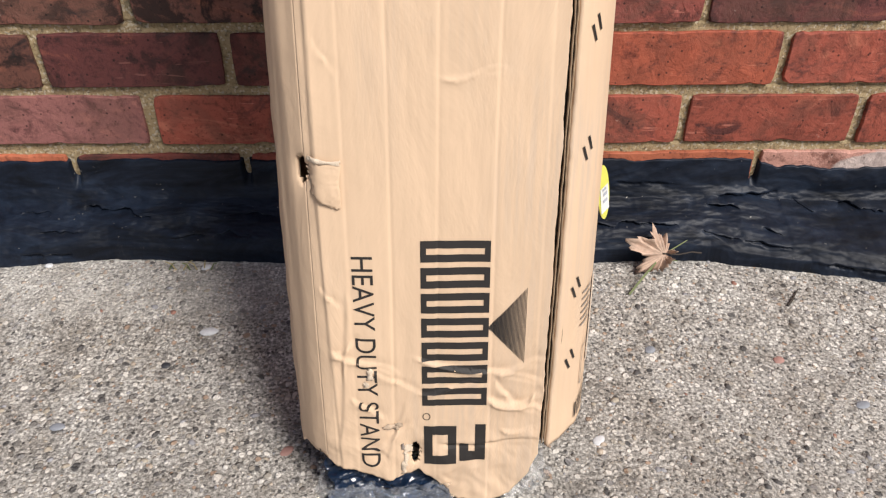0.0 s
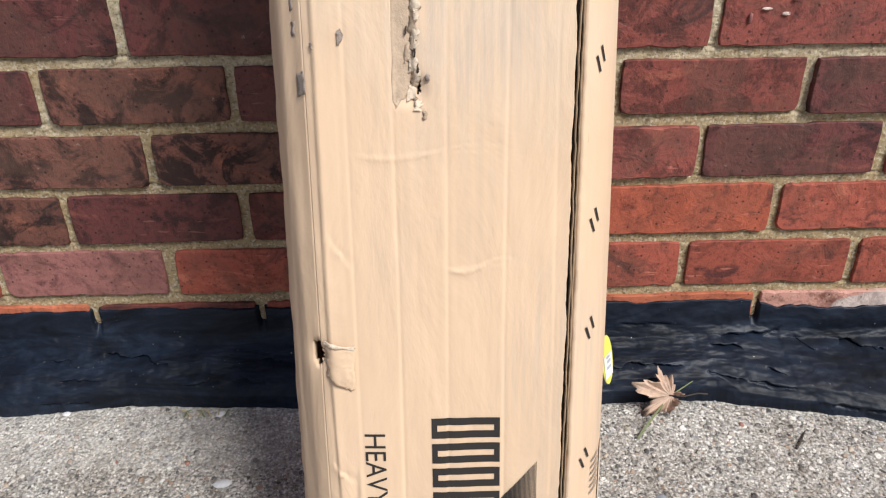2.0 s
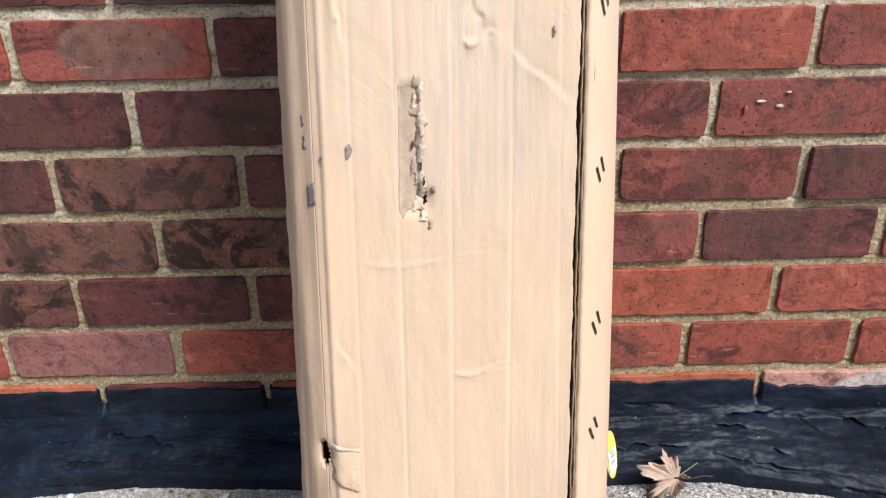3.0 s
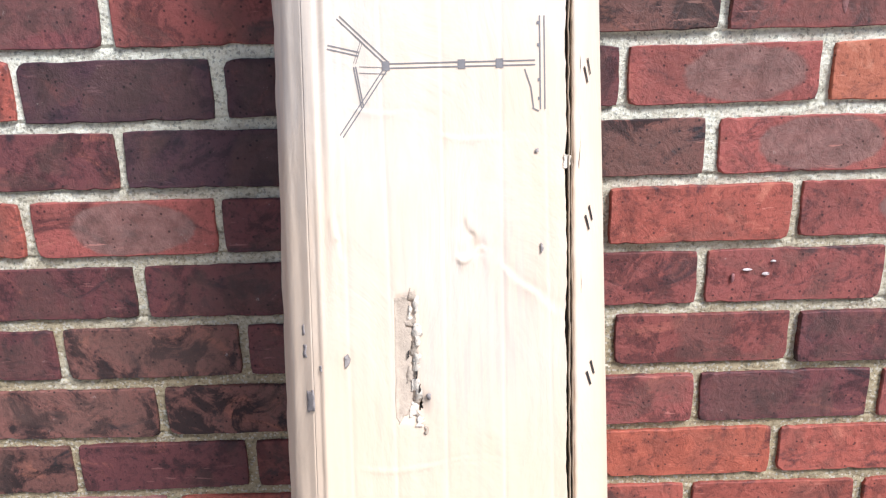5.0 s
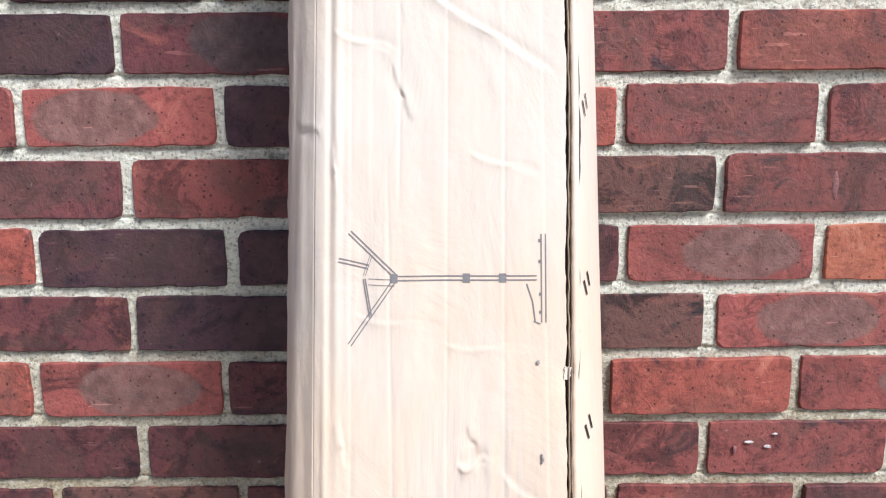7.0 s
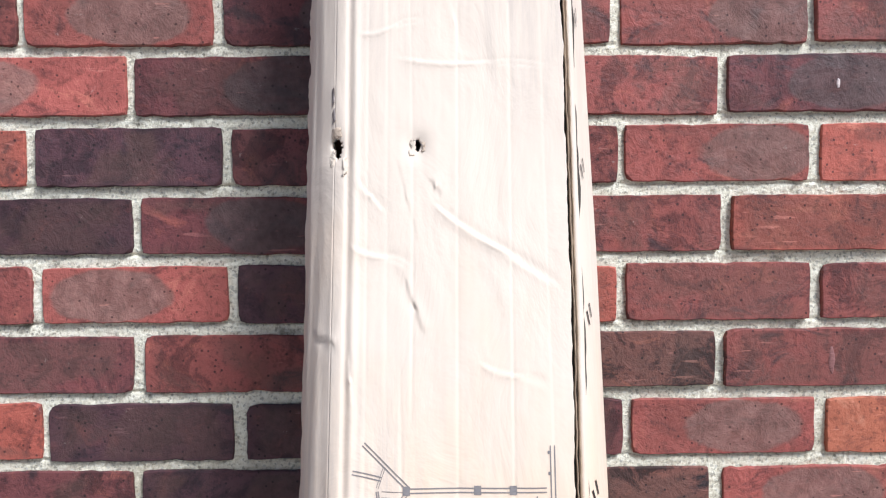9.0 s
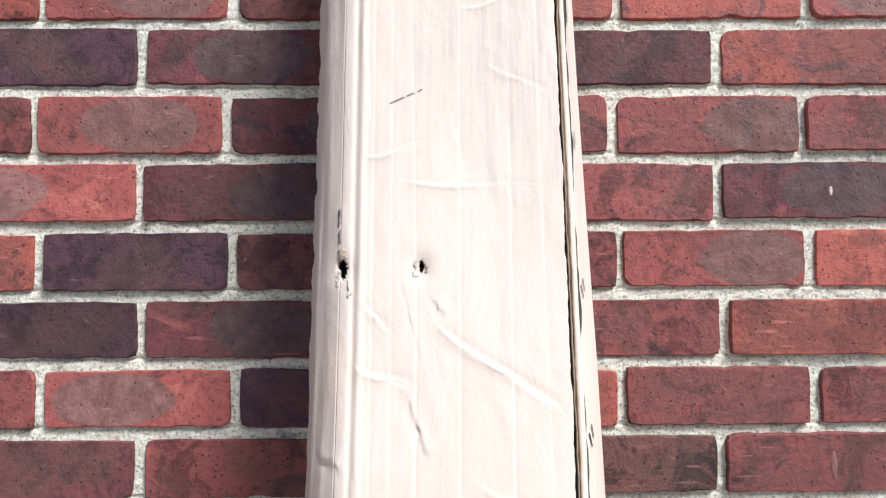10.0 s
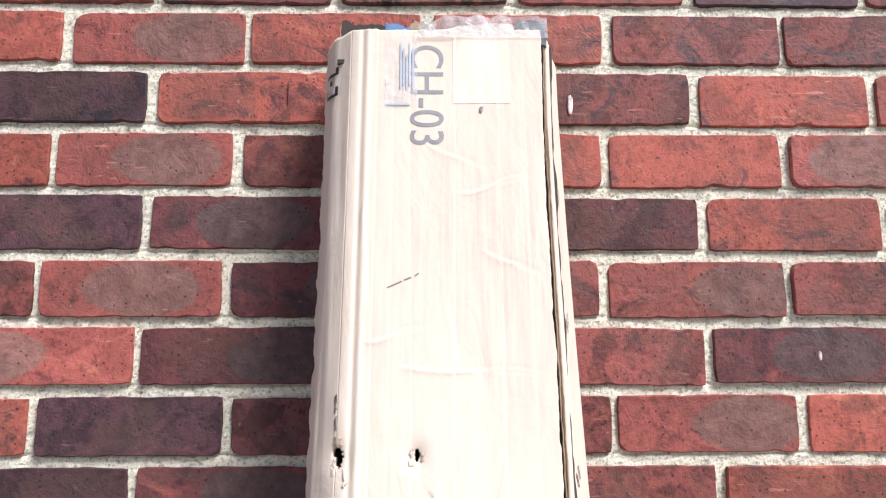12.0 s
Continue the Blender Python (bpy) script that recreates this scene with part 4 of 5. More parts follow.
def scrap(name, points, seed, amount, material, label, lift, rise=0.0, steps=6):
    """A torn paper scrap on the box's front, raised and with thickness; rise curls it away towards its middle."""
    pts = ragged(points, seed, amount, steps)
    bm = bmesh.new()
    bm.faces.new([bm.verts.new((x, z, 0)) for x, z in pts])
    bmesh.ops.triangulate(bm, faces=bm.faces[:])
    for _ in range(3):
        long = [e for e in bm.edges if e.calc_length() > 0.0025]
        if long:
            bmesh.ops.subdivide_edges(bm, edges=long, cuts=1)
            bmesh.ops.triangulate(bm, faces=bm.faces[:])
    co = np.array([v.co[:2] for v in bm.verts])
    cx, cz = co.mean(0)
    span = np.abs(co - (cx, cz)).max(0) + 1e-6
    d = np.clip(1 - ((co[:, 0] - cx) / span[0]) ** 2, 0, 1) * np.clip(1 - ((co[:, 1] - cz) / span[1]) ** 2, 0, 1)
    ys = on_front(co[:, 0], co[:, 1], lift) - rise * d - 0.0005 * wob(co[:, 0] * 700, co[:, 1] * 600, seed) * (rise > 0)
    for v, y in zip(bm.verts, ys):
        v.co = (v.co.x, y, v.co.y)
    bmesh.ops.recalc_face_normals(bm, faces=bm.faces[:])
    for f in bm.faces:
        if f.normal.y > 0:
            f.normal_flip()
    ob = part(name, bm, material, BOX, label, smooth=True)
    mod = ob.modifiers.new("thickness", "SOLIDIFY")
    mod.thickness, mod.offset = 0.0004, -1.0
    return ob


def build_damage():
    """Torn and worn places of the box."""
    scrap("torn_flap", [(-0.0655, 0.2965), (-0.0435, 0.2955), (-0.0448, 0.2655), (-0.0505, 0.2650), (-0.0640, 0.2730)], 3, 0.0006, CARD, "lifted flap of torn cardboard", 0.0014, 0.0022)
    scrap("torn_fringe", [(-0.0660, 0.2990), (-0.0440, 0.2970), (-0.0440, 0.2950), (-0.0655, 0.2960)], 4, 0.0007, CARD_RAW, "ragged pale paper fringe", 0.0022, 0.001)
    # peeled strip down the middle
    scrap("bared_layer", [(-0.0115, 0.5350), (-0.0010, 0.5360), (-0.0005, 0.4620), (-0.0100, 0.4520), (-0.0125, 0.4560)], 5, 0.0004, CARD_BARE, "grey-brown bared inner layer", 0.0004)
    rnd = random.Random(9)
    for i in range(15):
        z = 0.537 - 0.0059 * i
        x = 0.0005 + 0.0028 * math.sin(i * 1.9) + (0.003 if i in (5, 6, 12) else 0.0)
        a, b = rnd.uniform(0.0018, 0.0040), rnd.uniform(0.0035, 0.0060)
        scrap("torn_edge", [(x - a, z - b), (x + a * 0.7, z - b * 0.7), (x + a, z + b * 0.5), (x - a * 0.4, z + b)], 200 + i, 0.0008, CARD_RAW if i % 3 else CARD_BARE, "curled pale torn paper edge", 0.0006 + 0.0003 * (i % 3), 0.0009, 5)
    # dark scraps laid on top as painted shade between the torn edges
    for x, z in ((0.0020, 0.4850), (-0.0030, 0.4980), (0.0040, 0.4760)):
        scrap("torn_gap", [(x - 0.0008, z - 0.003), (x + 0.0006, z - 0.002), (x + 0.0008, z + 0.003), (x - 0.0005, z + 0.002)], int(z * 999), 0.0003, CARD_SHADE, "dark scrap painted as the shade under torn paper", 0.0024, 0.0, 3)
    for i, (x, z, a, b) in enumerate(((-0.067, 0.9410, 0.004, 0.004), (-0.0705, 0.9210, 0.0016, 0.006), (-0.0080, 0.9290, 0.0022, 0.006), (0.0005, 0.9300, 0.0012, 0.004), (0.1060, 0.6200, 0.0025, 0.004),
                                      (-0.0075, 0.0500, 0.0016, 0.006), (-0.011, 0.0900, 0.0030, 0.0018), (-0.031, 0.1360, 0.0022, 0.0050), (-0.0345, 0.1270, 0.0015, 0.0025), (0.0080, 0.4480, 0.0012, 0.003), (-0.0040, 0.0660, 0.0030, 0.0040), (-0.0055, 0.0570, 0.0018, 0.0065), (-0.0165, 0.0880, 0.0055, 0.0022), (-0.0600, 0.9150, 0.0016, 0.0070))):
        scrap("torn_rim", [(x - a, z - b), (x + a, z - b * 0.8), (x + a * 0.8, z + b), (x - a * 0.9, z + b * 0.9)], 20 + i, 0.0007, CARD_RAW if i % 3 else CARD_BARE, "pale torn paper rim", 0.0008, 0.0005, 6)
    for i, (x, z, a, b) in enumerate(((-0.0705, 0.4660, 0.0030, 0.0085), (-0.0740, 0.4980, 0.0014, 0.0050), (-0.0750, 0.5120, 0.0012, 0.0040), (-0.0790, 0.4900, 0.0012, 0.0060), (-0.0440, 0.4950, 0.0015, 0.0045),
                                      (-0.0620, 0.4900, 0.0010, 0.0020), (0.0530, 1.2320, 0.0018, 0.0030), (0.0100, 0.4700, 0.0014, 0.0024), (-0.0690, 0.9550, 0.0012, 0.0060), (-0.0080, 0.0700, 0.0012, 0.0030), (0.0860, 0.6280, 0.0010, 0.0014), (0.0880, 0.5650, 0.0008, 0.0030), (-0.0700, 0.9700, 0.0010, 0.0080))):
        scrap("scuff", [(x - a, z - b), (x + a, z - b * 0.6), (x + a * 0.7, z + b), (x - a, z + b * 0.7)], 50 + i, 0.0004, SCUFF, "dark grey scuffed spot", 0.0014, 0.0, 4)


CARD_BARE = plain("bared_cardboard_layer", (0.52, 0.40, 0.295), 0.95, vary=0.35, scale=150, bump=0.6)
SCUFF = plain("scuffed_cardboard", (0.36, 0.30, 0.265), 0.9, vary=0.6, scale=300, bump=0.4)
build_damage()


def crumple(name, material, origin, size, normal_turn, seed, parent, label, amp=0.008, n=26):
    """A crumpled sheet of film."""
    u = np.linspace(-0.5, 0.5, n)
    U, V = np.meshgrid(u, u)
    H = amp * (np.abs(wob(U * 9, V * 9, seed)) + 0.6 * np.abs(wob(U * 21, V * 17, seed + 2)))
    X = U * size[0] * (1 + 0.15 * wob(V * 8, V * 0, seed))
    Y = V * size[1] * (1 + 0.2 * wob(U * 8, U * 0, seed + 1))
    me = from_arrays(name, np.stack([X, Y, H], -1).reshape(-1, 3), grid_faces(n, n))
    ob = link(name, me, material, parent, label)
    ob.matrix_basis = pose(*origin, *normal_turn)
    ob.visible_shadow = material is not BAG
    return ob


def build_ends():
    """What shows at the open ends of the box."""
    # foot: spilling plastic wrapping, and a blue thing inside, enlarged and darkened as shade
    crumple("plastic_wrapping", BAG, (-0.020, -0.394, 0.012), (0.100, 0.034), (58, 0, 4), 1.0, BOX, "crumpled clear plastic bag", 0.018, 44)
    crumple("plastic_wrapping", BAG, (0.085, -0.352, 0.008), (0.050, 0.050), (24, 0, 30), 4.0, BOX, "crumpled clear plastic bag", 0.012, 36)
    crumple("plastic_wrapping", BAG, (-0.055, -0.378, 0.014), (0.050, 0.036), (58, 0, -18), 7.0, BOX, "crumpled clear plastic bag", 0.014, 36)
    crumple("blue_packing", BLUE, (-0.020, -0.383, 0.018), (0.098, 0.056), (64, 0, 0), 2.0, BOX, "dark blue wrapped content", 0.010, 36)
    bm = bmesh.new()
    bmesh.ops.create_cube(bm, size=1, matrix=Matrix.Translation((0.010, float(front_y(0.06)) + 0.055, 0.055)) @ Matrix.Diagonal((0.17, 0.09, 0.004, 1)))
    part("bottom_flap", bm, CARD_SHADE, BOX)
    # head: taped flap over the right two thirds, open and torn beyond
    yt = float(front_y(1.31))
    bm = bmesh.new()
    n, m = 40, 16
    rows = []
    for j in range(m):
        v = j / (m - 1)
        row = []
        for i in range(n):
            u = i / (n - 1)
            x = -0.006 + 0.123 * u
            w = 0.105 * max(0.0, (v - 0.35) / 0.65)
            lift = min(v / 0.35, 1.0)
            top = 0.0245 - 0.010 * max(0.0, 1 - u * 5)
            z = 1.305 + (top + 0.0012 * math.sin(u * 31)) * lift - 0.12 * w
            row.append(bm.verts.new((x, yt + w + 0.0016 * math.sin(u * 43 + v * 9) * lift - 0.0028 + 0.004 * lift, z)))
        rows.append(row)
    for a, b in zip(rows, rows[1:]):
        for i in range(n - 1):
            bm.faces.new((a[i], a[i + 1], b[i + 1], b[i]))
    part("packing_tape", bm, TAPE, BOX, "wrinkled clear packing tape over the end flap", True)

    def upright(name, pts, back, seed, material, label):
        bm = bmesh.new()
        f = bm.faces.new([bm.verts.new((a, 0, b)) for a, b in ragged(pts, seed, 0.0008, 5)])
        ext = bmesh.ops.extrude_face_region(bm, geom=[f])
        bmesh.ops.translate(bm, verts=[g for g in ext["geom"] if isinstance(g, bmesh.types.BMVert)], vec=(0, 0.003, 0))
        bmesh.ops.recalc_face_normals(bm, faces=bm.faces[:])
        ob = part(name, bm, material, BOX, label)
        ob.matrix_basis = pose(0, yt + back, 1.30, -12, 0, 0)

    upright("top_flap", [(0.000, 0), (0.086, 0), (0.084, 0.026), (0.040, 0.0245), (0.004, 0.017)], 0.006, 81, CARD_RAW, "pale folded end flap under the tape")
    upright("corner_tape", [(0.086, 0.020), (0.096, 0.010), (0.106, 0.003), (0.1150, -0.003), (0.1155, 0.024), (0.102, 0.026), (0.090, 0.025)], -0.0015, 82, BLACK_TAPE, "grey-black tape folded over the corner")
    # dark sheet added as the shade of the open end; brown flap behind it
    upright("torn_end_flap", [(-0.080, 0), (-0.034, 0), (-0.036, 0.028), (-0.052, 0.032), (-0.066, 0.030), (-0.077, 0.036), (-0.081, 0.033)], 0.018, 83, CARD_SHADE, "ragged dark sheet standing in for the shaded opening")
    upright("torn_end_flap", [(-0.083, 0), (-0.030, 0), (-0.034, 0.036), (-0.052, 0.031), (-0.066, 0.036), (-0.079, 0.043), (-0.084, 0.038)], 0.034, 86, CARD_EDGE, "ragged brown torn end flap")
    upright("blue_packing", [(-0.040, 0), (-0.010, 0), (-0.012, 0.022), (-0.026, 0.029), (-0.037, 0.031)], 0.012, 84, BLUE_PALE, "pale blue film inside the torn end")
    upright("torn_end_flap", [(-0.020, 0), (0.010, 0), (0.012, 0.048), (0.004, 0.044), (-0.010, 0.048), (-0.016, 0.040)], 0.040, 85, CARD_EDGE, "ragged brown torn end flap")
    bm = bmesh.new()
    bmesh.ops.create_cube(bm, size=1, matrix=Matrix.Translation((0.018, yt + 0.055, 1.285)) @ Matrix.Diagonal((0.20, 0.095, 0.004, 1)))
    part("inner_panel", bm, CARD_SHADE, BOX)


build_ends()


def side_quad(name, w0, z0, w1, z1, material, label=""):
    bm = bmesh.new()
    n = 6
    low = [bm.verts.new(on_side(w0 + (w1 - w0) * i / n, z0, 0.0008)) for i in range(n + 1)]
    high = [bm.verts.new(on_side(w0 + (w1 - w0) * i / n, z1, 0.0008)) for i in range(n + 1)]
    for i in range(n):
        bm.faces.new((low[i], low[i + 1], high[i + 1], high[i]))
    return part(name, bm, material, BOX, label)


def left_quad(name, w0, z0, w1, z1, material, label=""):
    """A printed bar on the rounded crushed side, w behind the front."""
    plan = np.array([(-0.068, 0.004)] + LEFT[3:])
    bm = bmesh.new()
    n = 6
    rows = []
    for z in (z0, z1):
        row = []
        for i in range(n + 1):
            w = w0 + (w1 - w0) * i / n
            x = float(np.interp(w, plan[:, 1], plan[:, 0]))
            y = float(front_y(z) + w - relief(np.asarray(x), np.asarray(z)) * max(1 - w / 0.05, 0.15))
            row.append(bm.verts.new((x - 0.0036 * min(max((w - 0.004) / 0.02, 0), 1) - 0.0014, y - 0.0026, z)))
        rows.append(row)
    for i in range(n):
        bm.faces.new((rows[0][i], rows[0][i + 1], rows[1][i + 1], rows[1][i]))
    return part(name, bm, material, BOX, label)


def build_side_print():
    rnd = random.Random(5)
    for i in range(6):
        z = 0.184 - 0.0055 * i
        side_quad("print_line", 0.024, z, 0.024 + rnd.uniform(0.010, 0.016), z + 0.0018, INK_LIGHT)
    for w0, z0, w1, z1 in ((0.030, 0.100, 0.046, 0.1010), (0.030, 0.134, 0.046, 0.1350), (0.030, 0.100, 0.0310, 0.134)):
        side_quad("frame_line", w0, z0, w1, z1, INK_GREY)
    for i in range(7):
        side_quad("hatch_line", 0.026 + 0.003 * i, 0.072, 0.0275 + 0.003 * i, 0.086 + 0.001 * i, INK)
    side_quad("silver_tape", 0.044, 0.110, 0.058, 0.185, PALE_TAPE, "pale strip of tape")
    # bright tag that sticks out from the side
    bm = bmesh.new()
    ring(bm, 0, 0, 0.0080, 0.0245, 0.0079, 28)
    bmesh.ops.remove_doubles(bm, verts=bm.verts[:], dist=0.0003)
    ext = bmesh.ops.extrude_face_region(bm, geom=bm.faces[:])
    bmesh.ops.translate(bm, verts=[g for g in ext["geom"] if isinstance(g, bmesh.types.BMVert)], vec=(0, 0, 0.0006))
    bmesh.ops.recalc_face_normals(bm, faces=bm.faces[:])
    tag = part("sticker", bm, YELLOW, BOX, "yellow and white oval sticker peeling from the side")
    tag.matrix_basis = pose(0.1475, -0.279, 0.235, 84, -8, 50)
    bm = bmesh.new()
    rect(bm, -0.0058, -0.017, 0.0058, 0.006)
    white = part("white_field", bm, PAPER_WHITE, tag)
    white.location = (0, 0, 0.0011)
    bm = bmesh.new()
    rect(bm, -0.003, -0.008, 0.003, -0.005)
    rect(bm, -0.002, -0.002, 0.003, 0.001)
    rect(bm, -0.003, 0.003, 0.002, 0.005)
    bars = part("print_bars", bm, INK_PALE, tag)
    bars.location = (0, 0, 0.0016)
    # black printed bars on the rounded corner near the top
    for w0, z0, w1, z1 in ((0.014, 1.2500, 0.034, 1.2530), (0.014, 1.2500, 0.0175, 1.2600), (0.0305, 1.2500, 0.034, 1.2600), (0.022, 1.2630, 0.0255, 1.2680), (0.014, 1.2720, 0.034, 1.2750), (0.014, 1.2720, 0.0175, 1.2800)):
        left_quad("side_mark", w0, z0, w1, z1, INK, "black printed bars by the corner")
    # small print on the rounded left side
    bm = bmesh.new()
    rect(bm, -0.0846, 0.090, -0.0838, 0.116)
    rect(bm, -0.0826, 0.086, -0.0820, 0.112)
    decal("side_line", bm, INK, BOX, "", 0.0022)


PAPER_WHITE = plain("white_paper", (0.78, 0.78, 0.76), 0.5, vary=0.1, bump=0)
build_side_print()


# ---------------------------------------------------------------- small things on the ground
def build_leaf():
    leaf = tagged(new("dry_leaf"), "curled dry brown maple leaf at the wall foot", "leaf")
    angles = np.radians(np.linspace(-165, 165, 111))
    lobes = [(0, 1.0, 13), (44, 0.90, 12), (-44, 0.86, 12), (92, 0.50, 13), (-92, 0.46, 13)]
    r = np.where(np.abs(angles) < radians(100), 0.42, 0.16)
    for c, a, w in lobes:
        d = np.degrees(np.abs(angles - radians(c)))
        r = np.maximum(r, a * np.clip(1 - d / (w * 3.1), 0, 1) ** 0.8)
    r = r * (1 + 0.10 * np.sin(angles * 34) + 0.14 * np.sin(angles * 5 + 1)) * 0.047
    bm = bmesh.new()
    layers = []
    for k in (0.25, 0.5, 0.75, 1.0):
        ringv = []
        for a, q in zip(angles, r):
            rr = q * k + 0.004 * (1 - k)
            x, y = rr * math.sin(a), rr * math.cos(a)
            z = 0.017 * math.sin(a * 2.5 + 1) * k * k + 15.0 * x * x - 5.0 * y * y * (y < 0) + 0.003 * math.sin(a * 17) * k
            ringv.append(bm.verts.new((x, y, z)))
        layers.append(ringv)
    mid = bm.verts.new((0, 0, 0))
    for i in range(len(angles) - 1):
        bm.faces.new((mid, layers[0][i + 1], layers[0][i]))
        for a, b in zip(layers, layers[1:]):
            bm.faces.new((a[i], a[i + 1], b[i + 1], b[i]))
    blade = part("blade", bm, LEAF, leaf, smooth=True)
    mod = blade.modifiers.new("thickness", "SOLIDIFY")
    mod.thickness = 0.0004
    part("stalk", tube([(0, 0.002, 0.0005), (0.003, -0.015, 0.003), (0.010, -0.030, 0.004), (0.012, -0.042, 0.001)], [0.0009, 0.0008, 0.0008, 0.0010]), TWIG, leaf)
    leaf.matrix_basis = pose(0.281, -0.082, 0.035, 52, -4, 10) @ pose(0, 0, 0, 0, 0, 66)
    return leaf


build_leaf()


def blade_of_grass(name, points, width, material, label):
    bm = bmesh.new()
    n = len(points)
    left, right = [], []
    for i, p in enumerate(points):
        p = Vector(p)
        d = (Vector(points[min(i + 1, n - 1)]) - Vector(points[max(i - 1, 0)])).normalized()
        side = d.cross(Vector((0, -0.7, 0.7))).normalized() * width * (1 - i / n) ** 0.6 / 2
        left.append(bm.verts.new(p - side))
        right.append(bm.verts.new(p + side))
    for i in range(n - 1):
        bm.faces.new((left[i], right[i], right[i + 1], left[i + 1]))
    ob = new(name)
    blade = part("blade", bm, material, ob)
    blade.modifiers.new("thickness", "SOLIDIFY").thickness = 0.0003
    return tagged(ob, label, "grass", "grass blades by the wall")


def gz(x, y):
    return float(ground_z(x, y))


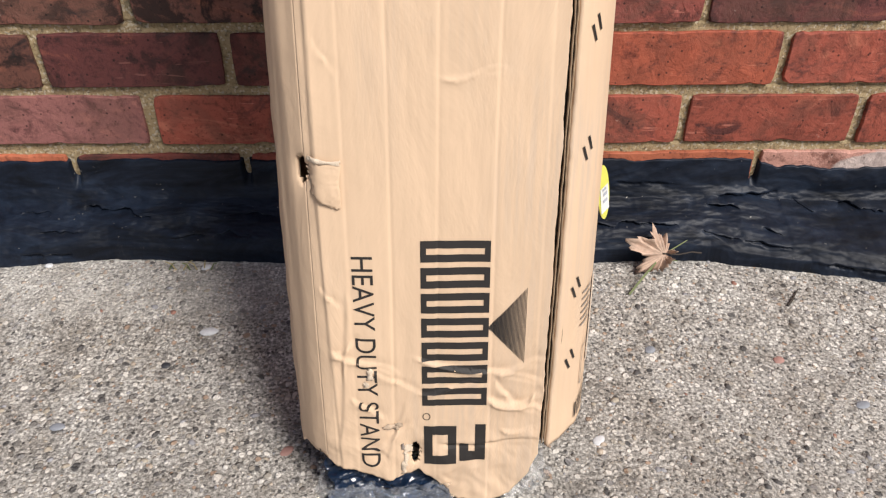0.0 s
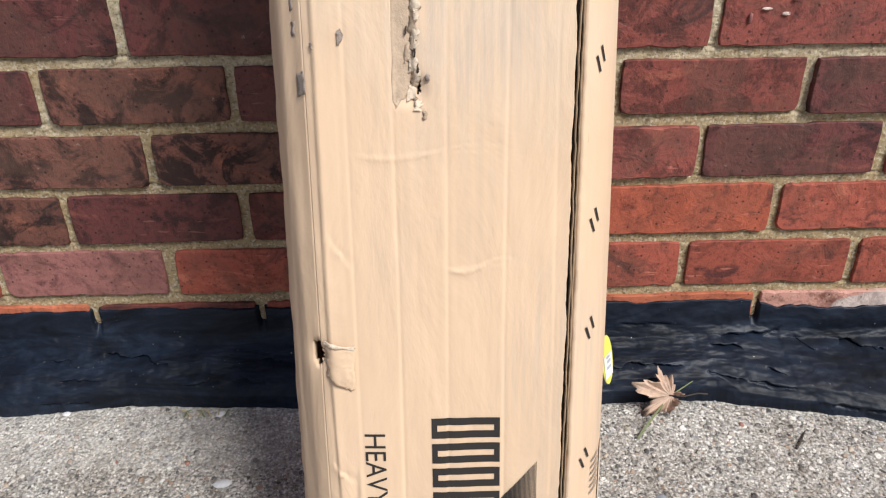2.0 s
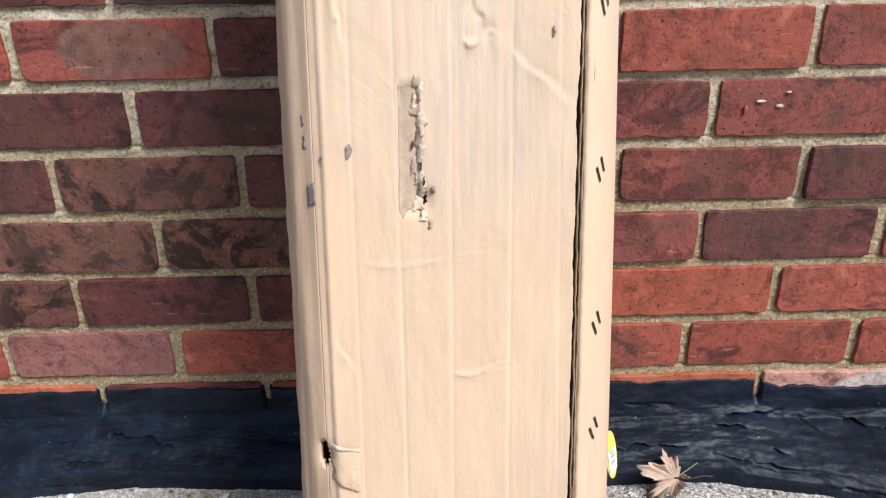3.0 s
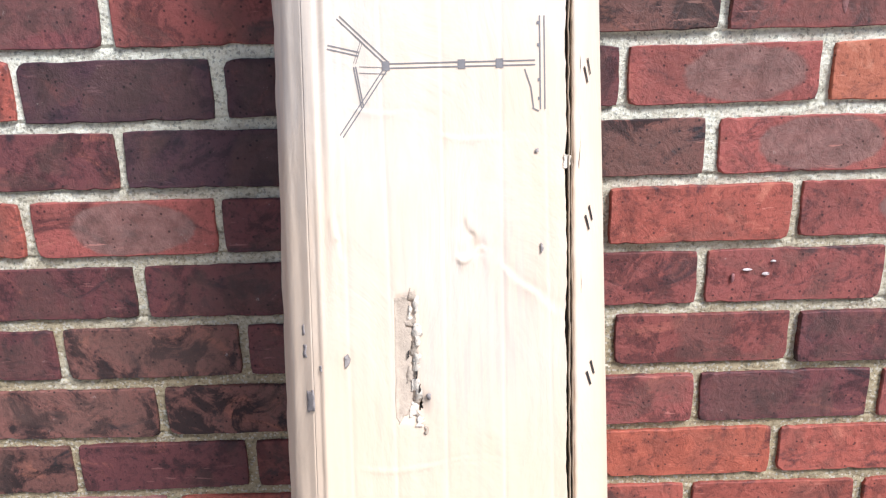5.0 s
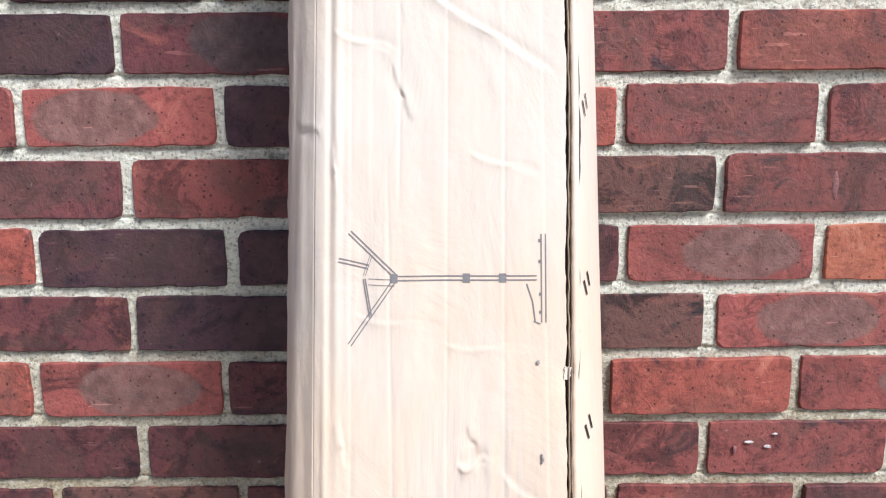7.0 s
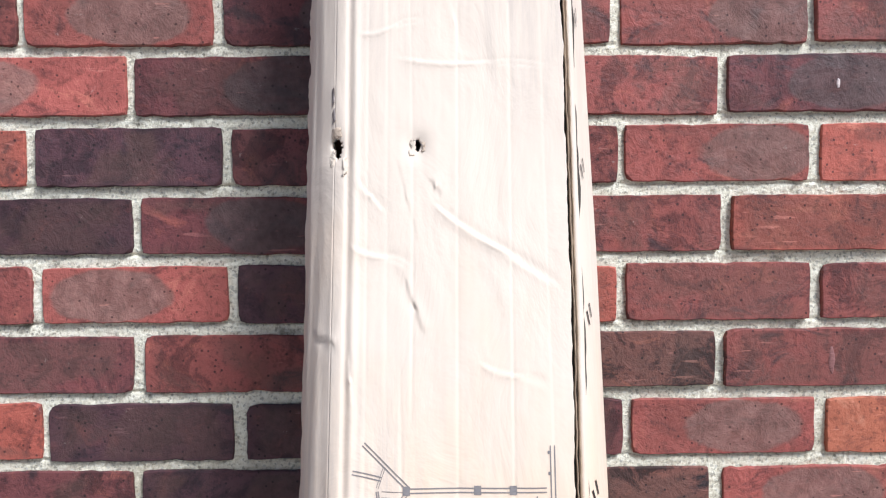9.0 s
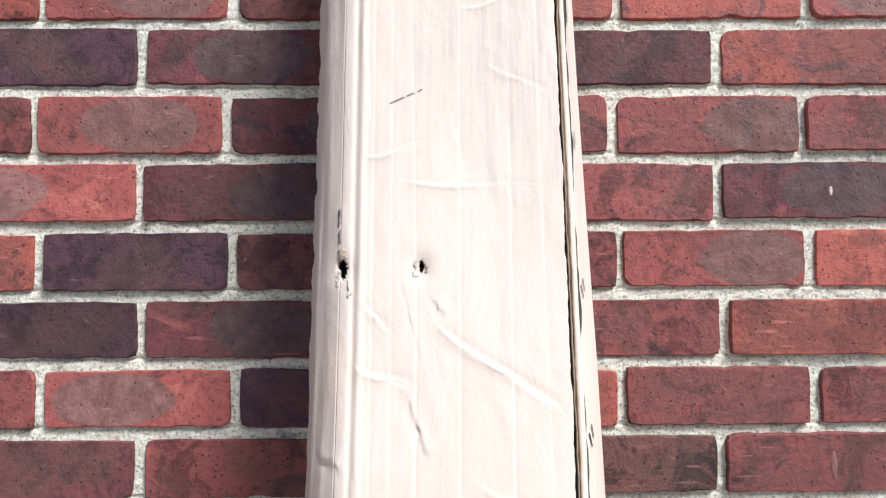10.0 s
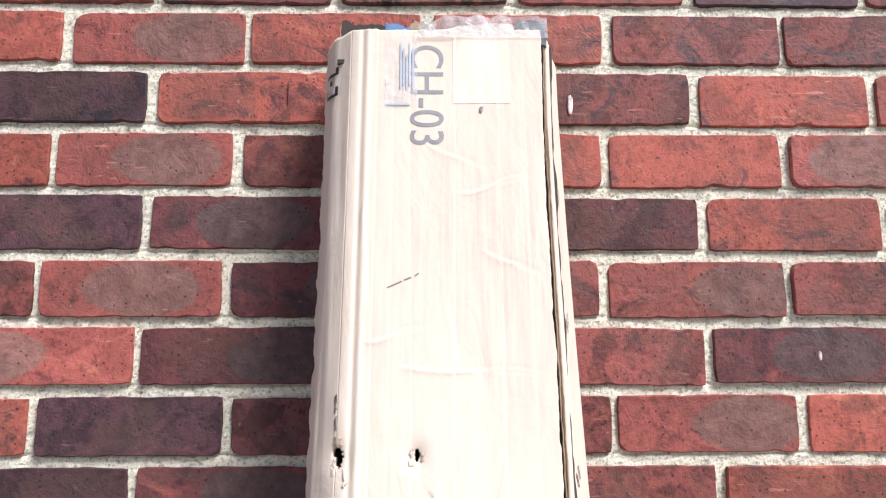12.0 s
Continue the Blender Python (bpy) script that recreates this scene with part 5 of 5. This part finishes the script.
def build_litter():
    blade_of_grass("grass_blade", [(0.235, -0.125, gz(0.235, -0.125) + 0.001), (0.255, -0.105, 0.022), (0.280, -0.080, 0.032), (0.312, -0.062, 0.040)], 0.0026, GRASS, "thin green grass blade lying by the leaf")
    blade_of_grass("grass_blade", [(0.262, -0.090, gz(0.262, -0.09) + 0.001), (0.280, -0.080, 0.026), (0.300, -0.078, 0.022)], 0.0020, GRASS, "thin green grass blade lying by the leaf")
    blade_of_grass("grass_blade", [(0.338, -0.066, 0.020), (0.345, -0.058, 0.030), (0.356, -0.050, 0.044)], 0.0020, STRAW, "short dry grass blade on the bitumen")
    blade_of_grass("grass_blade", [(0.358, -0.058, 0.030), (0.364, -0.052, 0.040), (0.372, -0.050, 0.036)], 0.0022, STRAW, "short dry grass blade on the bitumen")
    blade_of_grass("grass_blade", [(0.366, -0.054, 0.034), (0.372, -0.050, 0.042), (0.384, -0.048, 0.045)], 0.0016, STRAW, "short dry grass blade on the bitumen")
    for i in range(7):
        a = random.Random(i).uniform(-1, 1)
        x = -0.288 + 0.008 * i
        blade_of_grass("grass_blade", [(x, -0.078, gz(x, -0.078)), (x + 0.006 * a, -0.076, gz(x, -0.078) + 0.007), (x + 0.014 * a, -0.078, gz(x, -0.078) + 0.010 + 0.002 * (i % 3))], 0.0018, STRAW if i % 3 else GRASS, "tiny weed blade in the joint at the wall")
    for pts, r in (([(0.405, -0.145, 0.0), (0.412, -0.138, 0.001), (0.424, -0.122, 0.001)], 0.0014), ([(0.118, -0.085, 0), (0.128, -0.083, 0.001), (0.134, -0.080, 0.0)], 0.0010)):
        twig = tagged(new("twig"), "small dark twig lying on the concrete", "twig")
        part("stem", tube([(x, y, gz(x, y) + r + dz) for x, y, dz in pts], [r, r * 0.9, r * 0.5]), TWIG, twig)
    # pebbles that stand out
    for x, y, a, b, c, mat, label in ((-0.220, -0.176, 0.0125, 0.0075, 0.004, WHITE_STONE, "pale grey pebble set in the concrete"), (-0.253, -0.222, 0.0060, 0.0055, 0.004, DARK_STONE, "small black pebble in the concrete"),
                                      (0.368, -0.221, 0.0075, 0.0060, 0.003, RED_STONE, "small dull red pebble in the concrete"), (-0.246, -0.074, 0.0080, 0.0050, 0.006, WHITE_STONE, "pale mortar crumb by the wall"),
                                      (-0.395, -0.283, 0.0080, 0.006, 0.003, DARK_STONE, "dark blue-grey pebble in the concrete"), (0.425, -0.282, 0.010, 0.006, 0.003, BLUE_STONE, "blue-grey pebble in the concrete"),
                                      (-0.115, -0.330, 0.0085, 0.006, 0.003, RED_STONE, "small dull red pebble in the concrete"), (0.165, -0.322, 0.0085, 0.006, 0.003, WHITE_STONE, "pale grey pebble set in the concrete"), (-0.43, -0.068, 0.006, 0.005, 0.004, WHITE_STONE, "pale mortar crumb by the wall"),
                                      (0.24, -0.205, 0.008, 0.006, 0.003, BLUE_STONE, "blue-grey pebble in the concrete"), (-0.33, -0.30, 0.009, 0.006, 0.003, BLUE_STONE, "blue-grey pebble in the concrete")):
        bm = bmesh.new()
        bmesh.ops.create_icosphere(bm, subdivisions=3, radius=1)
        for v in bm.verts:
            n = 1 + 0.14 * noise.noise(v.co * 1.7 + Vector((x * 50, y * 50, 0)))
            v.co = (v.co.x * a * n * 0.8, v.co.y * b * n * 0.8, v.co.z * c * n * 0.6)
        ob = part("pebble", bm, mat, None, smooth=True)
        tagged(ob, label, "pebble", "pebbles in the paving")
        ob.matrix_basis = pose(x, y, gz(x, y) - c * 0.05, 0, 0, 20 * a * 1000 % 60)


WHITE_STONE = plain("pale_stone", (0.66, 0.67, 0.70), 0.7, vary=0.3, scale=200)
DARK_STONE = plain("dark_stone", (0.035, 0.037, 0.045), 0.6, vary=0.3, scale=200)
BLUE_STONE = plain("blue_grey_stone", (0.26, 0.28, 0.32), 0.6, vary=0.3, scale=200)
RED_STONE = plain("red_stone", (0.40, 0.23, 0.20), 0.7, vary=0.3, scale=200)
build_litter()


def build_grit():
    """Proud grains of the worn slab and grit along the wall, one mesh."""
    rnd = random.Random(11)
    base = bmesh.new()
    bmesh.ops.create_icosphere(base, subdivisions=1, radius=1)
    bv, bf = [v.co.copy() for v in base.verts], [[v.index for v in f.verts] for f in base.faces]
    base.free()
    verts, faces = [], []
    for i in range(2600):
        x, y = rnd.uniform(-0.62, 0.62), -rnd.uniform(0.06, 0.62) ** 1.0
        if y > -float(tar_edge(x)) - 0.002:
            continue
        size = 0.0011 + 0.0032 * rnd.random() ** 3
        a = rnd.uniform(0, 6.28)
        c, s = math.cos(a), math.sin(a)
        ex, ey, ez = size * rnd.uniform(0.8, 1.5), size * rnd.uniform(0.7, 1.0), size * rnd.uniform(0.35, 0.6)
        z = gz(x, y) - 0.25 * ez
        n = len(verts)
        for v in bv:
            k = 1 + rnd.uniform(-0.2, 0.2)
            px, py = v.x * ex * k, v.y * ey * k
            verts.append((x + px * c - py * s, y + px * s + py * c, z + v.z * ez))
        faces += [[n + q for q in f] for f in bf]
    ob = link("grit", from_arrays("grit", verts, faces), STONE)
    return tagged(ob, "mixed pale and dark grit bedded in worn concrete", "grit", kind="stuff")


build_grit()
build_wall()
